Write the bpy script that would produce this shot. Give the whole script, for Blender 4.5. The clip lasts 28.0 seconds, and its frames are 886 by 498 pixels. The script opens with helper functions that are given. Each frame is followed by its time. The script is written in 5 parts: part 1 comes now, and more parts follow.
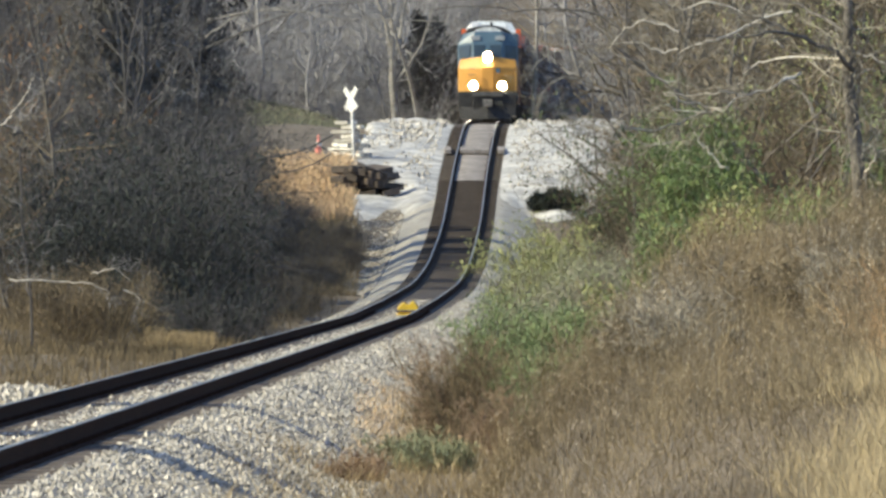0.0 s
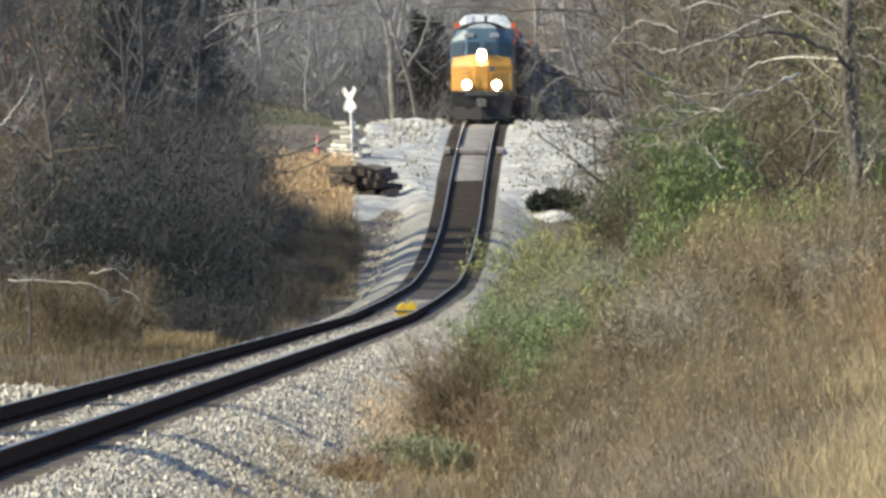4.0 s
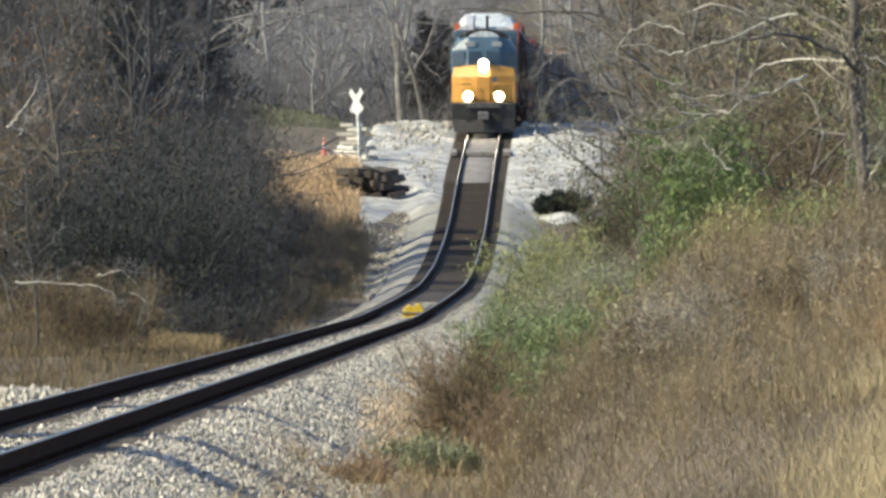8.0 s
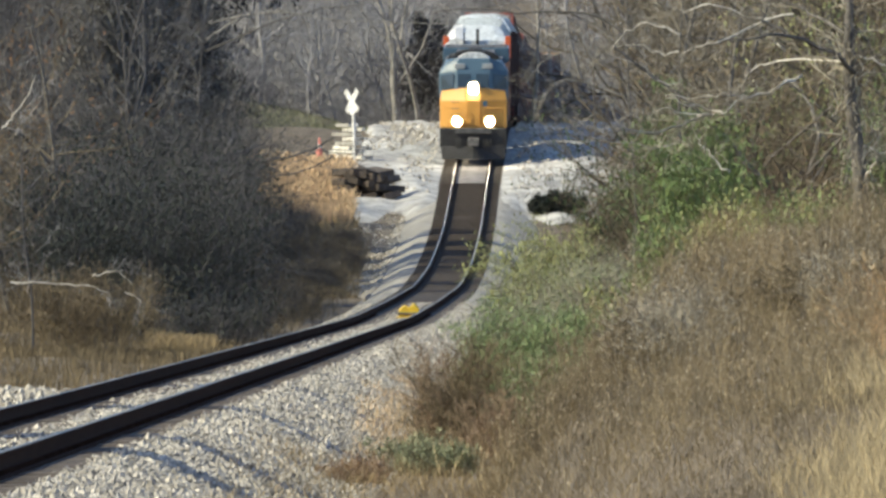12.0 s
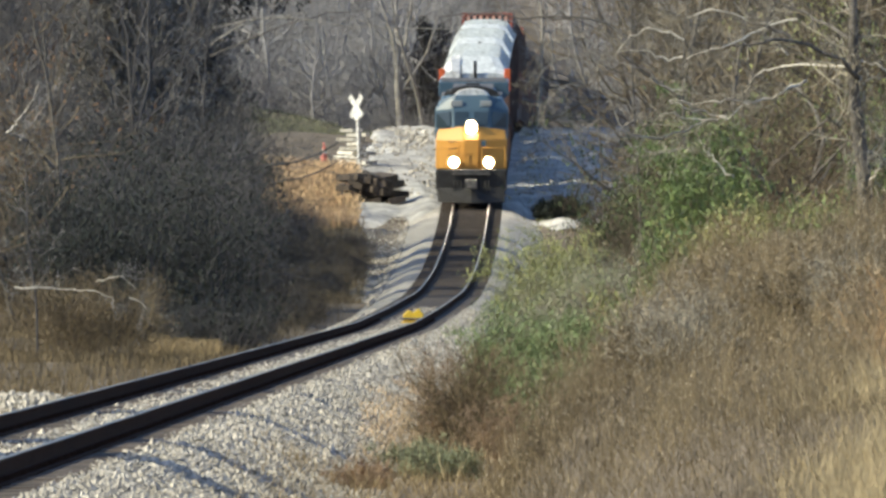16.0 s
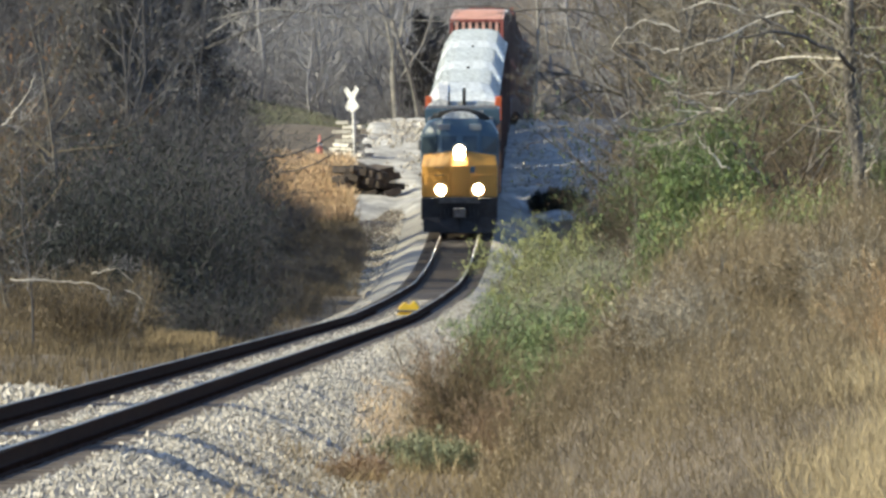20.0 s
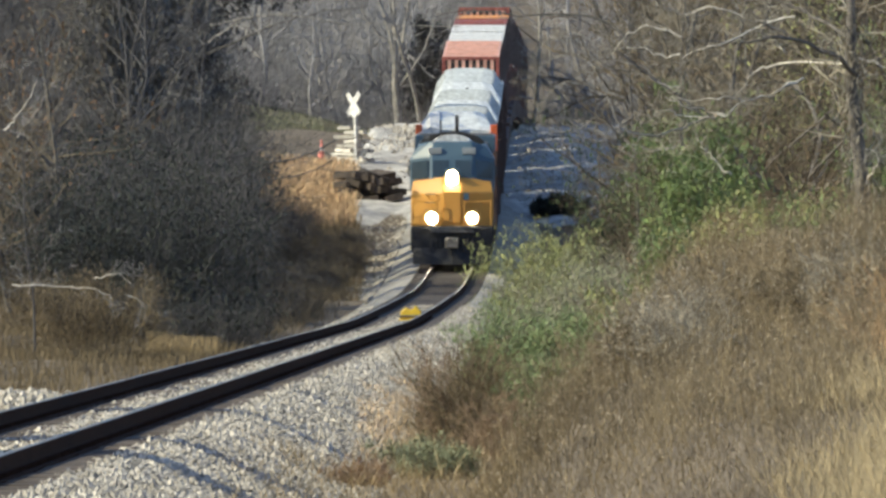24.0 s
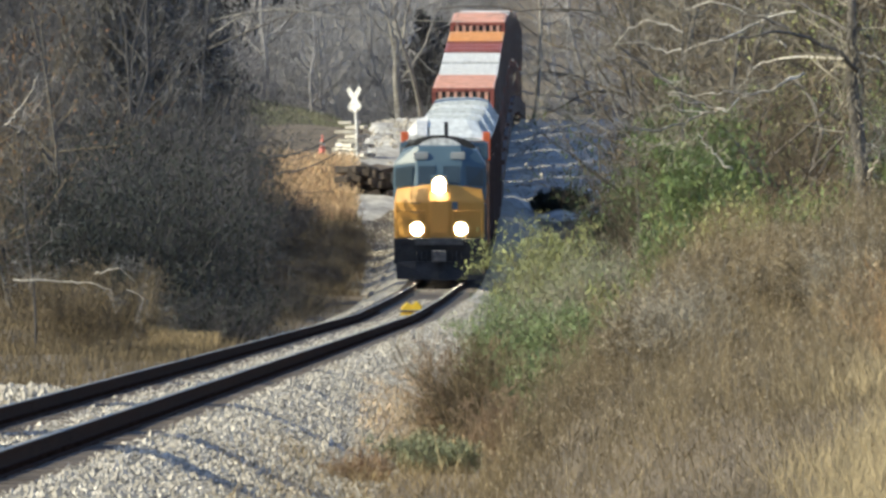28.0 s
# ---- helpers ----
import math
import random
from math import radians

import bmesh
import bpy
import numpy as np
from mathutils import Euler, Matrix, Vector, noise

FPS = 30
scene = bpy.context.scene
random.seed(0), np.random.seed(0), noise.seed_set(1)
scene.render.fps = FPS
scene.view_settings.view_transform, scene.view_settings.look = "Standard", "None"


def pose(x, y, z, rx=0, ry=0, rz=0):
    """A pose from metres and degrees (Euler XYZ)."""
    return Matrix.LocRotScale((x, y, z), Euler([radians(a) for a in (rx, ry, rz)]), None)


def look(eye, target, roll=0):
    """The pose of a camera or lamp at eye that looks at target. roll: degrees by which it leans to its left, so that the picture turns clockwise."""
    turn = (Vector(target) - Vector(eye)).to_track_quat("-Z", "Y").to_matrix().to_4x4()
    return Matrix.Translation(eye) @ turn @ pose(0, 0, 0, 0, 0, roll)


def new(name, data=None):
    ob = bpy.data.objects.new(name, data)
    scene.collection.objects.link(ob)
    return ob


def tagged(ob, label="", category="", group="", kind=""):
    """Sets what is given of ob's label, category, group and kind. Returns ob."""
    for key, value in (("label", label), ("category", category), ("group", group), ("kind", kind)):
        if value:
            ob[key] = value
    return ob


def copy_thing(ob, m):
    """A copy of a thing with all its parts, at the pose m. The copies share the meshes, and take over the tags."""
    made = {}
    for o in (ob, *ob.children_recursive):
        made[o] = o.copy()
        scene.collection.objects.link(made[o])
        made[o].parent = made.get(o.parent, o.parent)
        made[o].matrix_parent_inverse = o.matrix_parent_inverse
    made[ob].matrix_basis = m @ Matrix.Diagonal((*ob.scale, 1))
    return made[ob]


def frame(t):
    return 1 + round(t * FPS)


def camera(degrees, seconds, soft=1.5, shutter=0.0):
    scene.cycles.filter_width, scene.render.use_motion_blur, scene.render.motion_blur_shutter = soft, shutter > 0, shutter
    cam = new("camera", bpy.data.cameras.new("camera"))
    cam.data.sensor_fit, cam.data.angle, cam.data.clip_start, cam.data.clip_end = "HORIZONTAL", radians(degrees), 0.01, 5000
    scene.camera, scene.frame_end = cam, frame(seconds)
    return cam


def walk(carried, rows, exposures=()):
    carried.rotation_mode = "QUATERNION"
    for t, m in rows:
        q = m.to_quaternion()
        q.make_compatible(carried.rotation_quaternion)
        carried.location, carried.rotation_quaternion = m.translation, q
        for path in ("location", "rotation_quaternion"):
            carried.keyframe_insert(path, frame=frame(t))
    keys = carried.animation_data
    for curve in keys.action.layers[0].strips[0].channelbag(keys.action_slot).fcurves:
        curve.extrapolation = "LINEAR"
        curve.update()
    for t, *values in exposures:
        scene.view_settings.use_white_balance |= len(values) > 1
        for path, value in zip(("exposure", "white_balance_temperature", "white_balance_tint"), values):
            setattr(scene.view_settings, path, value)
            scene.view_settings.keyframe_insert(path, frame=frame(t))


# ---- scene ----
from math import sin, cos, pi, atan2, tan

# ---- plan: a railway that dips and climbs away from the camera along +Y ----
CAM_Z = 3.87
TILT = 0.015
LINE_Y = np.array([-200, 140, 300, 410, 468, 528, 553, 578, 600, 619, 641, 662, 683, 703, 726, 745, 765, 785, 807, 840, 900, 1000, 1200.0])
LINE_Z = np.array([-1.90, -1.815, -1.78, -1.74, -1.52, -1.2, -0.9, -0.55, -0.1, 0.32, 0.98, 1.85, 2.85, 3.75, 4.75, 5.45, 6.02, 6.3, 6.45, 6.5, 6.4, 6.9, 10.0])
BEND_Y = np.array([-200, 140, 528, 578, 613, 646, 678, 703, 726, 765, 807, 900, 1000, 1200.0])
BEND_X = np.array([-8.74, -4.75, -0.18, 0.30, 0.58, 0.87, 1.13, 1.35, 1.58, 1.92, 2.38, 3.4, 5.2, 12.0])


def smooth(a, b, x):
    k = np.clip((np.asarray(x, float) - a) / (b - a), 0, 1)
    return k * k * (3 - 2 * k)


_grid = np.arange(-200.0, 1201.0, 1.0)
_kern = np.hanning(41)
_kern /= _kern.sum()


def _soften(y, v):
    raw = np.interp(_grid, y, v)
    pad = np.concatenate([raw[0] + (raw[1] - raw[0]) * np.arange(-20, 0), raw, raw[-1] + (raw[-1] - raw[-2]) * np.arange(1, 21)])
    return np.convolve(pad, _kern, "valid")


_cx = _soften(BEND_Y, BEND_X)
_cz = _soften(LINE_Y, LINE_Z) + CAM_Z - TILT * _grid


def line_x(y):
    return np.interp(y, _grid, _cx)


def line_z(y):
    """Top of the rails."""
    return np.interp(y, _grid, _cz)


def wave(x, y, s, k=0.0):
    return np.sin(x / s * 1.9 + k + 1.3 * np.sin(y / s * 0.7 + k)) * np.cos(y / s * 1.1 - k + np.sin(x / s * 0.9))


def ground_at(x, y):
    """Height of the ground; the railway's bed lies on it."""
    x, y = np.asarray(x, float), np.asarray(y, float)
    u = x - line_x(y)
    bank = 1 - smooth(330, 430, y)
    flat = smooth(655, 690, y) * (1 - smooth(775, 815, y))
    h = np.full(np.broadcast(x, y).shape, -0.95)
    right = np.clip(u - 4.9 - 1.1 * smooth(130, 180, y), 0, None)
    tall = 1.9 + 0.6 * smooth(100, 235, y)
    h = h + bank * (tall * (1 - np.exp(-right / 0.9)) + 0.06 * np.clip(right - 8, 0, 40)) + (1 - bank) * (1 - flat) * 0.16 * np.clip(right - 3, 0, 25)
    left = np.clip(-u - 6.0, 0, None)
    h = h + (0.02 + 0.18 * smooth(360, 430, y) * (1 - 0.75 * flat)) * np.clip(left, 0, 30)
    h = h + 0.75 * flat * (1 - smooth(9, 14, np.abs(u)))
    h = h + 0.7 * smooth(765, 850, y) * smooth(6, 10, -u)
    far = np.clip(np.abs(u) - 30, 0, None)
    h = h + 0.12 * np.clip(far, 0, 110)
    # Hill raised past the view's top, to keep sky reflections off the rails.
    h = h + 60 * smooth(960, 1600, y) + 6 * smooth(-30, -200, y)
    rough = np.clip((np.abs(u) - 3.2) / 3, 0, 1) * (1 - 0.7 * flat)
    off = smooth(300, 460, y)
    h = h + rough * ((1 - off) * (0.13 * wave(x, y * 0.07, 2.1) + 0.07 * wave(x, y * 0.07, 0.9, 2.0)) + off * (0.13 * wave(x, y * 0.3, 2.1) + 0.07 * wave(x, y * 0.3, 0.9, 2.0)) + 0.3 * smooth(360, 420, y) * wave(x, y, 14.0, 1.0))
    return line_z(y) + h


def surface_at(x, y):
    """The ground, or the ballast's shoulder where that lies over it."""
    u = np.abs(np.asarray(x, float) - line_x(y))
    return np.maximum(ground_at(x, y), line_z(y) + np.interp(u, [1.75, 2.95, 3.35, 3.6], [-0.3, -0.88, -1.1, -3.0]))


# ---- camera: hand-steadied long lens, standing on the bank ----
FOV = 2 * math.degrees(math.atan(784 / 28000))
cam = camera(FOV, 28.0, soft=3.0)
SHAKE = [(0, -3.5, -3), (0.5, -2, 4), (1, -5, -2), (1.5, -2, 1.6), (2, -5, 1), (2.5, -6.6, 1.7), (3, -6.6, 1.7), (3.5, -6.6, -3), (4.5, -3, -2), (5.5, 0, -1.6), (6, -1.5, -1.6), (6.5, 3.1, 1.5),
         (7, -3, 0), (7.5, 6.1, 0), (8, 6.5, 1), (8.5, 10, -4), (9, 1.5, -1.6), (9.5, 0, -3.9), (10, 0, -3), (10.5, -4.6, -3), (11, 0, -3.1), (11.5, -4.6, 4.6), (12, -1.5, 1.5), (12.5, -6.1, 0),
         (13.5, -2, 0), (14.5, 1.6, 0), (15, -3, 6.1), (15.5, 0, 7.6), (16, 6.1, 10.7), (16.5, 1.6, 9.9), (17, 1.6, 3), (17.5, 0, 0), (18, -1.5, 3.5), (18.5, 0, 0.8), (19, 0, -3.8), (19.5, -1.5, -7.7),
         (20, -1.5, -3.1), (20.5, -3.8, -5.7), (21, 3.1, -2.3), (21.5, 0.8, 1.5), (22.5, 8, 3), (23.5, 13.8, 4.6), (24, 1.6, 6.1), (24.5, 0, 4.6), (25, 0, 0), (25.5, -7.7, 1.5), (26, -1.5, 6.1), (26.5, -7.7, 4.5),
         (27, 0, -1.5), (27.5, -1.5, 3.1), (28, 3.1, -3)]
EYE = (0, 0, CAM_Z)
walk(cam, [(t, look(EYE, (-dx / 28.0, 1000, CAM_Z - 1000 * TILT + dy / 28.0))) for t, dx, dy in SHAKE], exposures=[(t, stops, 5600, 10) for t, stops in ((0, 0.28), (12, 0.18), (15, 0.17), (18, 0.25), (21, 0.28), (24.2, 0.13), (26, 0.22), (28, 0.23))])

# ---- light ----
SUN_AZ, SUN_EL = (-0.955, -0.297), radians(38)
sky = bpy.data.worlds.new("sky")
scene.world = sky
sky.use_nodes = True
wn = sky.node_tree
tex = wn.nodes.new("ShaderNodeTexSky")
tex.sky_type, tex.sun_disc, tex.sun_elevation, tex.sun_rotation = "NISHITA", False, SUN_EL, atan2(SUN_AZ[0], SUN_AZ[1])
wn.links.new(tex.outputs[0], wn.nodes["Background"].inputs[0])
wn.nodes["Background"].inputs[1].default_value = 0.145
sun_data = bpy.data.lights.new("sun", "SUN")
sun_data.energy, sun_data.angle, sun_data.color = 5.6, radians(0.5), (1.0, 0.84, 0.495)
sun = new("sun", sun_data)
sun.matrix_world = look((0, 0, 0), (-SUN_AZ[0] * cos(SUN_EL), -SUN_AZ[1] * cos(SUN_EL), -sin(SUN_EL)))


# ---- materials ----
def mat(name, a, b=None, scale=3.0, rough=0.8, metal=0.0, bump=0.3, detail=6.0, fine=None, by="noise", emit=None, spec=0.5):
    m = bpy.data.materials.new(name)
    m.use_nodes = True
    nt = m.node_tree
    p = nt.nodes["Principled BSDF"]
    p.inputs["Roughness"].default_value, p.inputs["Metallic"].default_value = rough, metal
    p.inputs["Specular IOR Level"].default_value = spec
    b = b or tuple(c * 0.7 for c in a)
    co = nt.nodes.new("ShaderNodeTexCoord")
    n1 = nt.nodes.new("ShaderNodeTexNoise")
    n1.inputs["Scale"].default_value, n1.inputs["Detail"].default_value = scale, detail
    nt.links.new(co.outputs["Object"], n1.inputs["Vector"])
    ramp = nt.nodes.new("ShaderNodeValToRGB")
    ramp.color_ramp.elements[0].position, ramp.color_ramp.elements[1].position = 0.32, 0.68
    ramp.color_ramp.elements[0].color, ramp.color_ramp.elements[1].color = (*b, 1), (*a, 1)
    nt.links.new(n1.outputs[0], ramp.inputs[0])
    out = ramp.outputs[0]
    if by in ("island", "object"):
        if by == "island":
            rnd = nt.nodes.new("ShaderNodeNewGeometry").outputs["Random Per Island"]
        else:
            rnd = nt.nodes.new("ShaderNodeObjectInfo").outputs["Random"]
        mp = nt.nodes.new("ShaderNodeMapRange")
        mp.inputs[3].default_value, mp.inputs[4].default_value = 0.55, 1.35
        nt.links.new(rnd, mp.inputs[0])
        hsv = nt.nodes.new("ShaderNodeHueSaturation")
        nt.links.new(mp.outputs[0], hsv.inputs["Value"])
        nt.links.new(out, hsv.inputs["Color"])
        out = hsv.outputs[0]
    if fine:
        n2 = nt.nodes.new("ShaderNodeTexNoise")
        n2.inputs["Scale"].default_value, n2.inputs["Detail"].default_value = fine, 3
        nt.links.new(co.outputs["Object"], n2.inputs["Vector"])
        mp = nt.nodes.new("ShaderNodeMapRange")
        mp.inputs[1].default_value, mp.inputs[2].default_value, mp.inputs[3].default_value, mp.inputs[4].default_value = 0.3, 0.7, 0.6, 1.25
        nt.links.new(n2.outputs[0], mp.inputs[0])
        mul = nt.nodes.new("ShaderNodeHueSaturation")
        nt.links.new(mp.outputs[0], mul.inputs["Value"])
        nt.links.new(out, mul.inputs["Color"])
        out = mul.outputs[0]
    nt.links.new(out, p.inputs["Base Color"])
    if bump:
        bp = nt.nodes.new("ShaderNodeBump")
        bp.inputs["Strength"].default_value = bump
        bp.inputs["Distance"].default_value = 0.05
        nt.links.new(n1.outputs[0], bp.inputs["Height"])
        nt.links.new(bp.outputs[0], p.inputs["Normal"])
    if emit:
        p.inputs["Emission Color"].default_value = (*emit[0], 1)
        p.inputs["Emission Strength"].default_value = emit[1]
    return m


M = {}
M["soil"] = mat("leaf litter and dry grass", (0.19, 0.15, 0.10), (0.10, 0.08, 0.055), 0.5, 0.95, fine=6)
M["gravel"] = mat("pale gravel", (0.60, 0.585, 0.55), (0.29, 0.28, 0.265), 0.45, 0.9, fine=2.2)
M["road_fill"] = mat("dirty packed road gravel", (0.31, 0.275, 0.245), (0.19, 0.168, 0.15), 0.8, 0.9, fine=3)
M["ballast"] = mat("grey ballast", (0.42, 0.395, 0.35), (0.25, 0.235, 0.205), 1.2, 0.9, fine=14, bump=0.8)
M["stone"] = mat("ballast stone", (0.60, 0.555, 0.475), (0.28, 0.255, 0.215), 3, 0.9, by="island")
M["tie"] = mat("weathered oak tie", (0.108, 0.085, 0.068), (0.054, 0.043, 0.035), 4, 0.9, by="object")
M["rail_side"] = mat("rusty rail steel", (0.060, 0.032, 0.021), (0.034, 0.019, 0.013), 5, 0.9, fine=30, spec=0.05)
M["rail_head"] = mat("polished rail head", (0.14, 0.118, 0.10), (0.09, 0.076, 0.065), 5, 0.36, 0.0, bump=0, spec=0.3)
M["bark"] = mat("grey bark", (0.20, 0.18, 0.155), (0.085, 0.075, 0.064), 6, 0.95, fine=25, bump=0.8)
M["pale_bark"] = mat("pale bark", (0.42, 0.39, 0.34), (0.24, 0.22, 0.19), 3, 0.9, fine=12)
M["twig"] = mat("bare twigs", (0.205, 0.166, 0.108), (0.086, 0.068, 0.044), 1.5, 0.9, by="island", bump=0)
M["brush"] = mat("brown brush", (0.18, 0.14, 0.09), (0.08, 0.062, 0.04), 1.0, 0.95, by="island", bump=0)
M["weed"] = mat("dry weed stalks", (0.34, 0.262, 0.138), (0.155, 0.122, 0.078), 0.45, 0.9, by="island", bump=0)
M["grass"] = mat("pale dry grass", (0.56, 0.45, 0.25), (0.36, 0.28, 0.15), 0.6, 0.85, by="island", bump=0)
M["sedge"] = mat("orange broom sedge", (0.74, 0.55, 0.33), (0.56, 0.39, 0.22), 0.8, 0.85, by="island", bump=0)
M["sage"] = mat("dull sage-green leaves", (0.33, 0.35, 0.20), (0.18, 0.19, 0.11), 1.5, 0.8, by="island", bump=0)
M["bleached"] = mat("bleached bare wood", (0.80, 0.75, 0.64), (0.56, 0.51, 0.42), 3, 0.9, fine=12)
# Twig colour with the wood's shade already in it.
M["shaded_twig"] = mat("grey twigs darkened for shade", (0.145, 0.136, 0.136), (0.07, 0.066, 0.067), 1.0, 0.95, by="island", bump=0)
M["rust_grass"] = mat("orange-brown dry grass", (0.58, 0.37, 0.18), (0.38, 0.24, 0.115), 0.6, 0.85, by="island", bump=0)
M["fur"] = mat("cedar foliage", (0.27, 0.335, 0.145), (0.14, 0.19, 0.075), 1.5, 0.8, by="island", bump=0)
# Evergreen leaves kept near-black, deep shade included in the colour.
M["shaded_leaf"] = mat("evergreen leaves darkened for shade", (0.046, 0.053, 0.044), (0.021, 0.025, 0.021), 1.5, 0.6, by="island", bump=0, spec=0.15)
M["green"] = mat("vine and honeysuckle leaves", (0.19, 0.25, 0.075), (0.09, 0.135, 0.038), 1.2, 0.6, by="island", bump=0)
M["ivy"] = mat("dark green ivy leaves", (0.085, 0.11, 0.045), (0.035, 0.047, 0.02), 0.8, 0.7, by="island", bump=0, spec=0.2)
M["dull_leaf"] = mat("dull grey-green needles", (0.21, 0.20, 0.18), (0.11, 0.105, 0.095), 0.8, 0.7, by="island", bump=0)
# Dull leaves, as dark as the wood's shade would make them.
M["shaded_dull_leaf"] = mat("dull leaves darkened for shade", (0.105, 0.10, 0.098), (0.045, 0.043, 0.043), 0.8, 0.7, by="island", bump=0, spec=0.15)
# Distance haze is mixed into this pale grey.
M["hazed_twig"] = mat("far twigs paled for haze", (0.36, 0.345, 0.34), (0.21, 0.2, 0.196), 1.0, 0.9, by="island", bump=0)
M["seed"] = mat("pale weed seed heads", (0.66, 0.57, 0.41), (0.43, 0.365, 0.25), 1.0, 0.9, by="island", bump=0)
M["pale_stem"] = mat("pale grey-brown stems", (0.40, 0.36, 0.28), (0.20, 0.175, 0.13), 1.5, 0.9, by="island", bump=0)
M["olive"] = mat("yellow-green leaves", (0.40, 0.41, 0.15), (0.25, 0.265, 0.095), 1.2, 0.7, by="island", bump=0)
# Darker copy of the brush: the wood's shade is put into its colour.
M["shaded_brush"] = mat("grey brush darkened for shade", (0.10, 0.094, 0.095), (0.05, 0.047, 0.048), 1.0, 0.95, by="island", bump=0)
M["red_brush"] = mat("red-brown twigs", (0.42, 0.305, 0.195), (0.22, 0.155, 0.10), 1.0, 0.95, by="island", bump=0)
M["weed_dark"] = mat("dark brown weed stalks", (0.195, 0.148, 0.08), (0.09, 0.068, 0.037), 0.45, 0.9, by="island", bump=0)
M["weed_red"] = mat("reddish tan weed stalks", (0.36, 0.272, 0.14), (0.2, 0.148, 0.076), 0.45, 0.9, by="island", bump=0)
M["dull_grass"] = mat("dull green grass", (0.22, 0.225, 0.14), (0.14, 0.14, 0.09), 0.6, 0.85, by="island", bump=0)
M["tan_twig"] = mat("tan brown twigs", (0.175, 0.128, 0.073), (0.066, 0.05, 0.029), 1.5, 0.9, by="island", bump=0)
M["rust_leaf"] = mat("clinging rust leaves", (0.27, 0.15, 0.07), (0.16, 0.09, 0.045), 1.2, 0.8, by="island", bump=0)
M["blue"] = mat("dark blue locomotive paint", (0.075, 0.125, 0.175), (0.062, 0.104, 0.146), 0.8, 0.45, bump=0.03)
M["yellow"] = mat("yellow locomotive paint", (0.68, 0.345, 0.06), (0.58, 0.29, 0.052), 0.8, 0.5, bump=0.03)
M["black"] = mat("grimy black steel", (0.03, 0.028, 0.027), (0.017, 0.016, 0.016), 3, 0.7, fine=12)
M["steel"] = mat("dirty grey steel", (0.16, 0.15, 0.14), (0.09, 0.085, 0.08), 3, 0.6, fine=12)
M["glass"] = mat("cab glass", (0.045, 0.065, 0.085), (0.03, 0.045, 0.06), 1, 0.12, bump=0)
M["roof_grey"] = mat("galvanised grey roof", (0.70, 0.72, 0.71), (0.56, 0.58, 0.57), 1.0, 0.45, 0.0, fine=5, bump=0.1)
M["white"] = mat("white paint", (0.78, 0.77, 0.74), (0.62, 0.61, 0.58), 2, 0.5, fine=6, bump=0.1)
M["pink"] = mat("sun-faded red container paint", (0.74, 0.43, 0.31), (0.62, 0.33, 0.23), 1.5, 0.5, fine=3, bump=0.1)
M["orange"] = mat("faded orange container paint", (0.76, 0.38, 0.11), (0.64, 0.30, 0.085), 1.5, 0.5, fine=6, bump=0.1)
M["red"] = mat("red brown container paint", (0.36, 0.105, 0.075), (0.26, 0.075, 0.055), 1.5, 0.55, fine=6, bump=0.1)
M["brown"] = mat("oxide brown car paint", (0.115, 0.068, 0.055), (0.075, 0.045, 0.038), 1.5, 0.65, fine=6, bump=0.1)
M["bright_orange"] = mat("orange post paint", (0.72, 0.15, 0.04), (0.6, 0.12, 0.035), 2, 0.5, bump=0.05)
M["lamp"] = mat("lit headlamp lens", (1, 0.9, 0.7), (1, 0.9, 0.7), 1, 0.3, bump=0, emit=((1.0, 0.80, 0.48), 320.0))
# Painted bloom: a glowing ring drawn around each lens.
M["lamp_halo"] = mat("warm glow of a lamp's halo", (0.9, 0.6, 0.3), (0.9, 0.6, 0.3), 1, 0.3, bump=0, emit=((1.0, 0.62, 0.24), 1.7))
M["safety"] = mat("bright yellow paint", (0.80, 0.55, 0.03), (0.62, 0.42, 0.03), 3, 0.5)
M["cone"] = mat("faded red orange plastic", (0.80, 0.27, 0.21), (0.66, 0.2, 0.15), 3, 0.6)
M["board"] = mat("dull number board", (0.34, 0.36, 0.37), (0.26, 0.28, 0.29), 3, 0.4, bump=0)
M["wood"] = mat("weathered pale timber", (0.80, 0.77, 0.68), (0.62, 0.58, 0.50), 3, 0.85, by="object")


# ---- mesh helpers ----
def mesh_from(name, verts, faces, material, shade=False):
    me = bpy.data.meshes.new(name)
    me.from_pydata(verts.tolist() if hasattr(verts, "tolist") else verts, [], faces.tolist() if hasattr(faces, "tolist") else faces)
    me.materials.append(material)
    if shade:
        me.polygons.foreach_set("use_smooth", np.ones(len(me.polygons), bool))
    me.update()
    return me


def prisms(p0, p1, r0, r1, n=3):
    """Tapered n-sided sticks from p0 to p1, as vertices and quads."""
    p0, p1 = np.asarray(p0, float), np.asarray(p1, float)
    r0, r1 = np.asarray(r0, float)[:, None], np.asarray(r1, float)[:, None]
    d = p1 - p0
    d /= np.linalg.norm(d, axis=1, keepdims=True) + 1e-9
    ref = np.where(np.abs(d[:, 2:3]) > 0.9, [[1.0, 0, 0]], [[0, 0, 1.0]])
    a = np.cross(d, ref)
    a /= np.linalg.norm(a, axis=1, keepdims=True) + 1e-9
    b = np.cross(d, a)
    rings = []
    for p, r in ((p0, r0), (p1, r1)):
        for k in range(n):
            w = 2 * pi * k / n
            rings.append(p + r * (a * cos(w) + b * sin(w)))
    v = np.stack(rings, 1).reshape(-1, 3)
    base = np.arange(len(p0))[:, None] * 2 * n
    f = [np.concatenate([base + k, base + (k + 1) % n, base + n + (k + 1) % n, base + n + k], 1) for k in range(n)]
    return v, np.concatenate(f, 0)


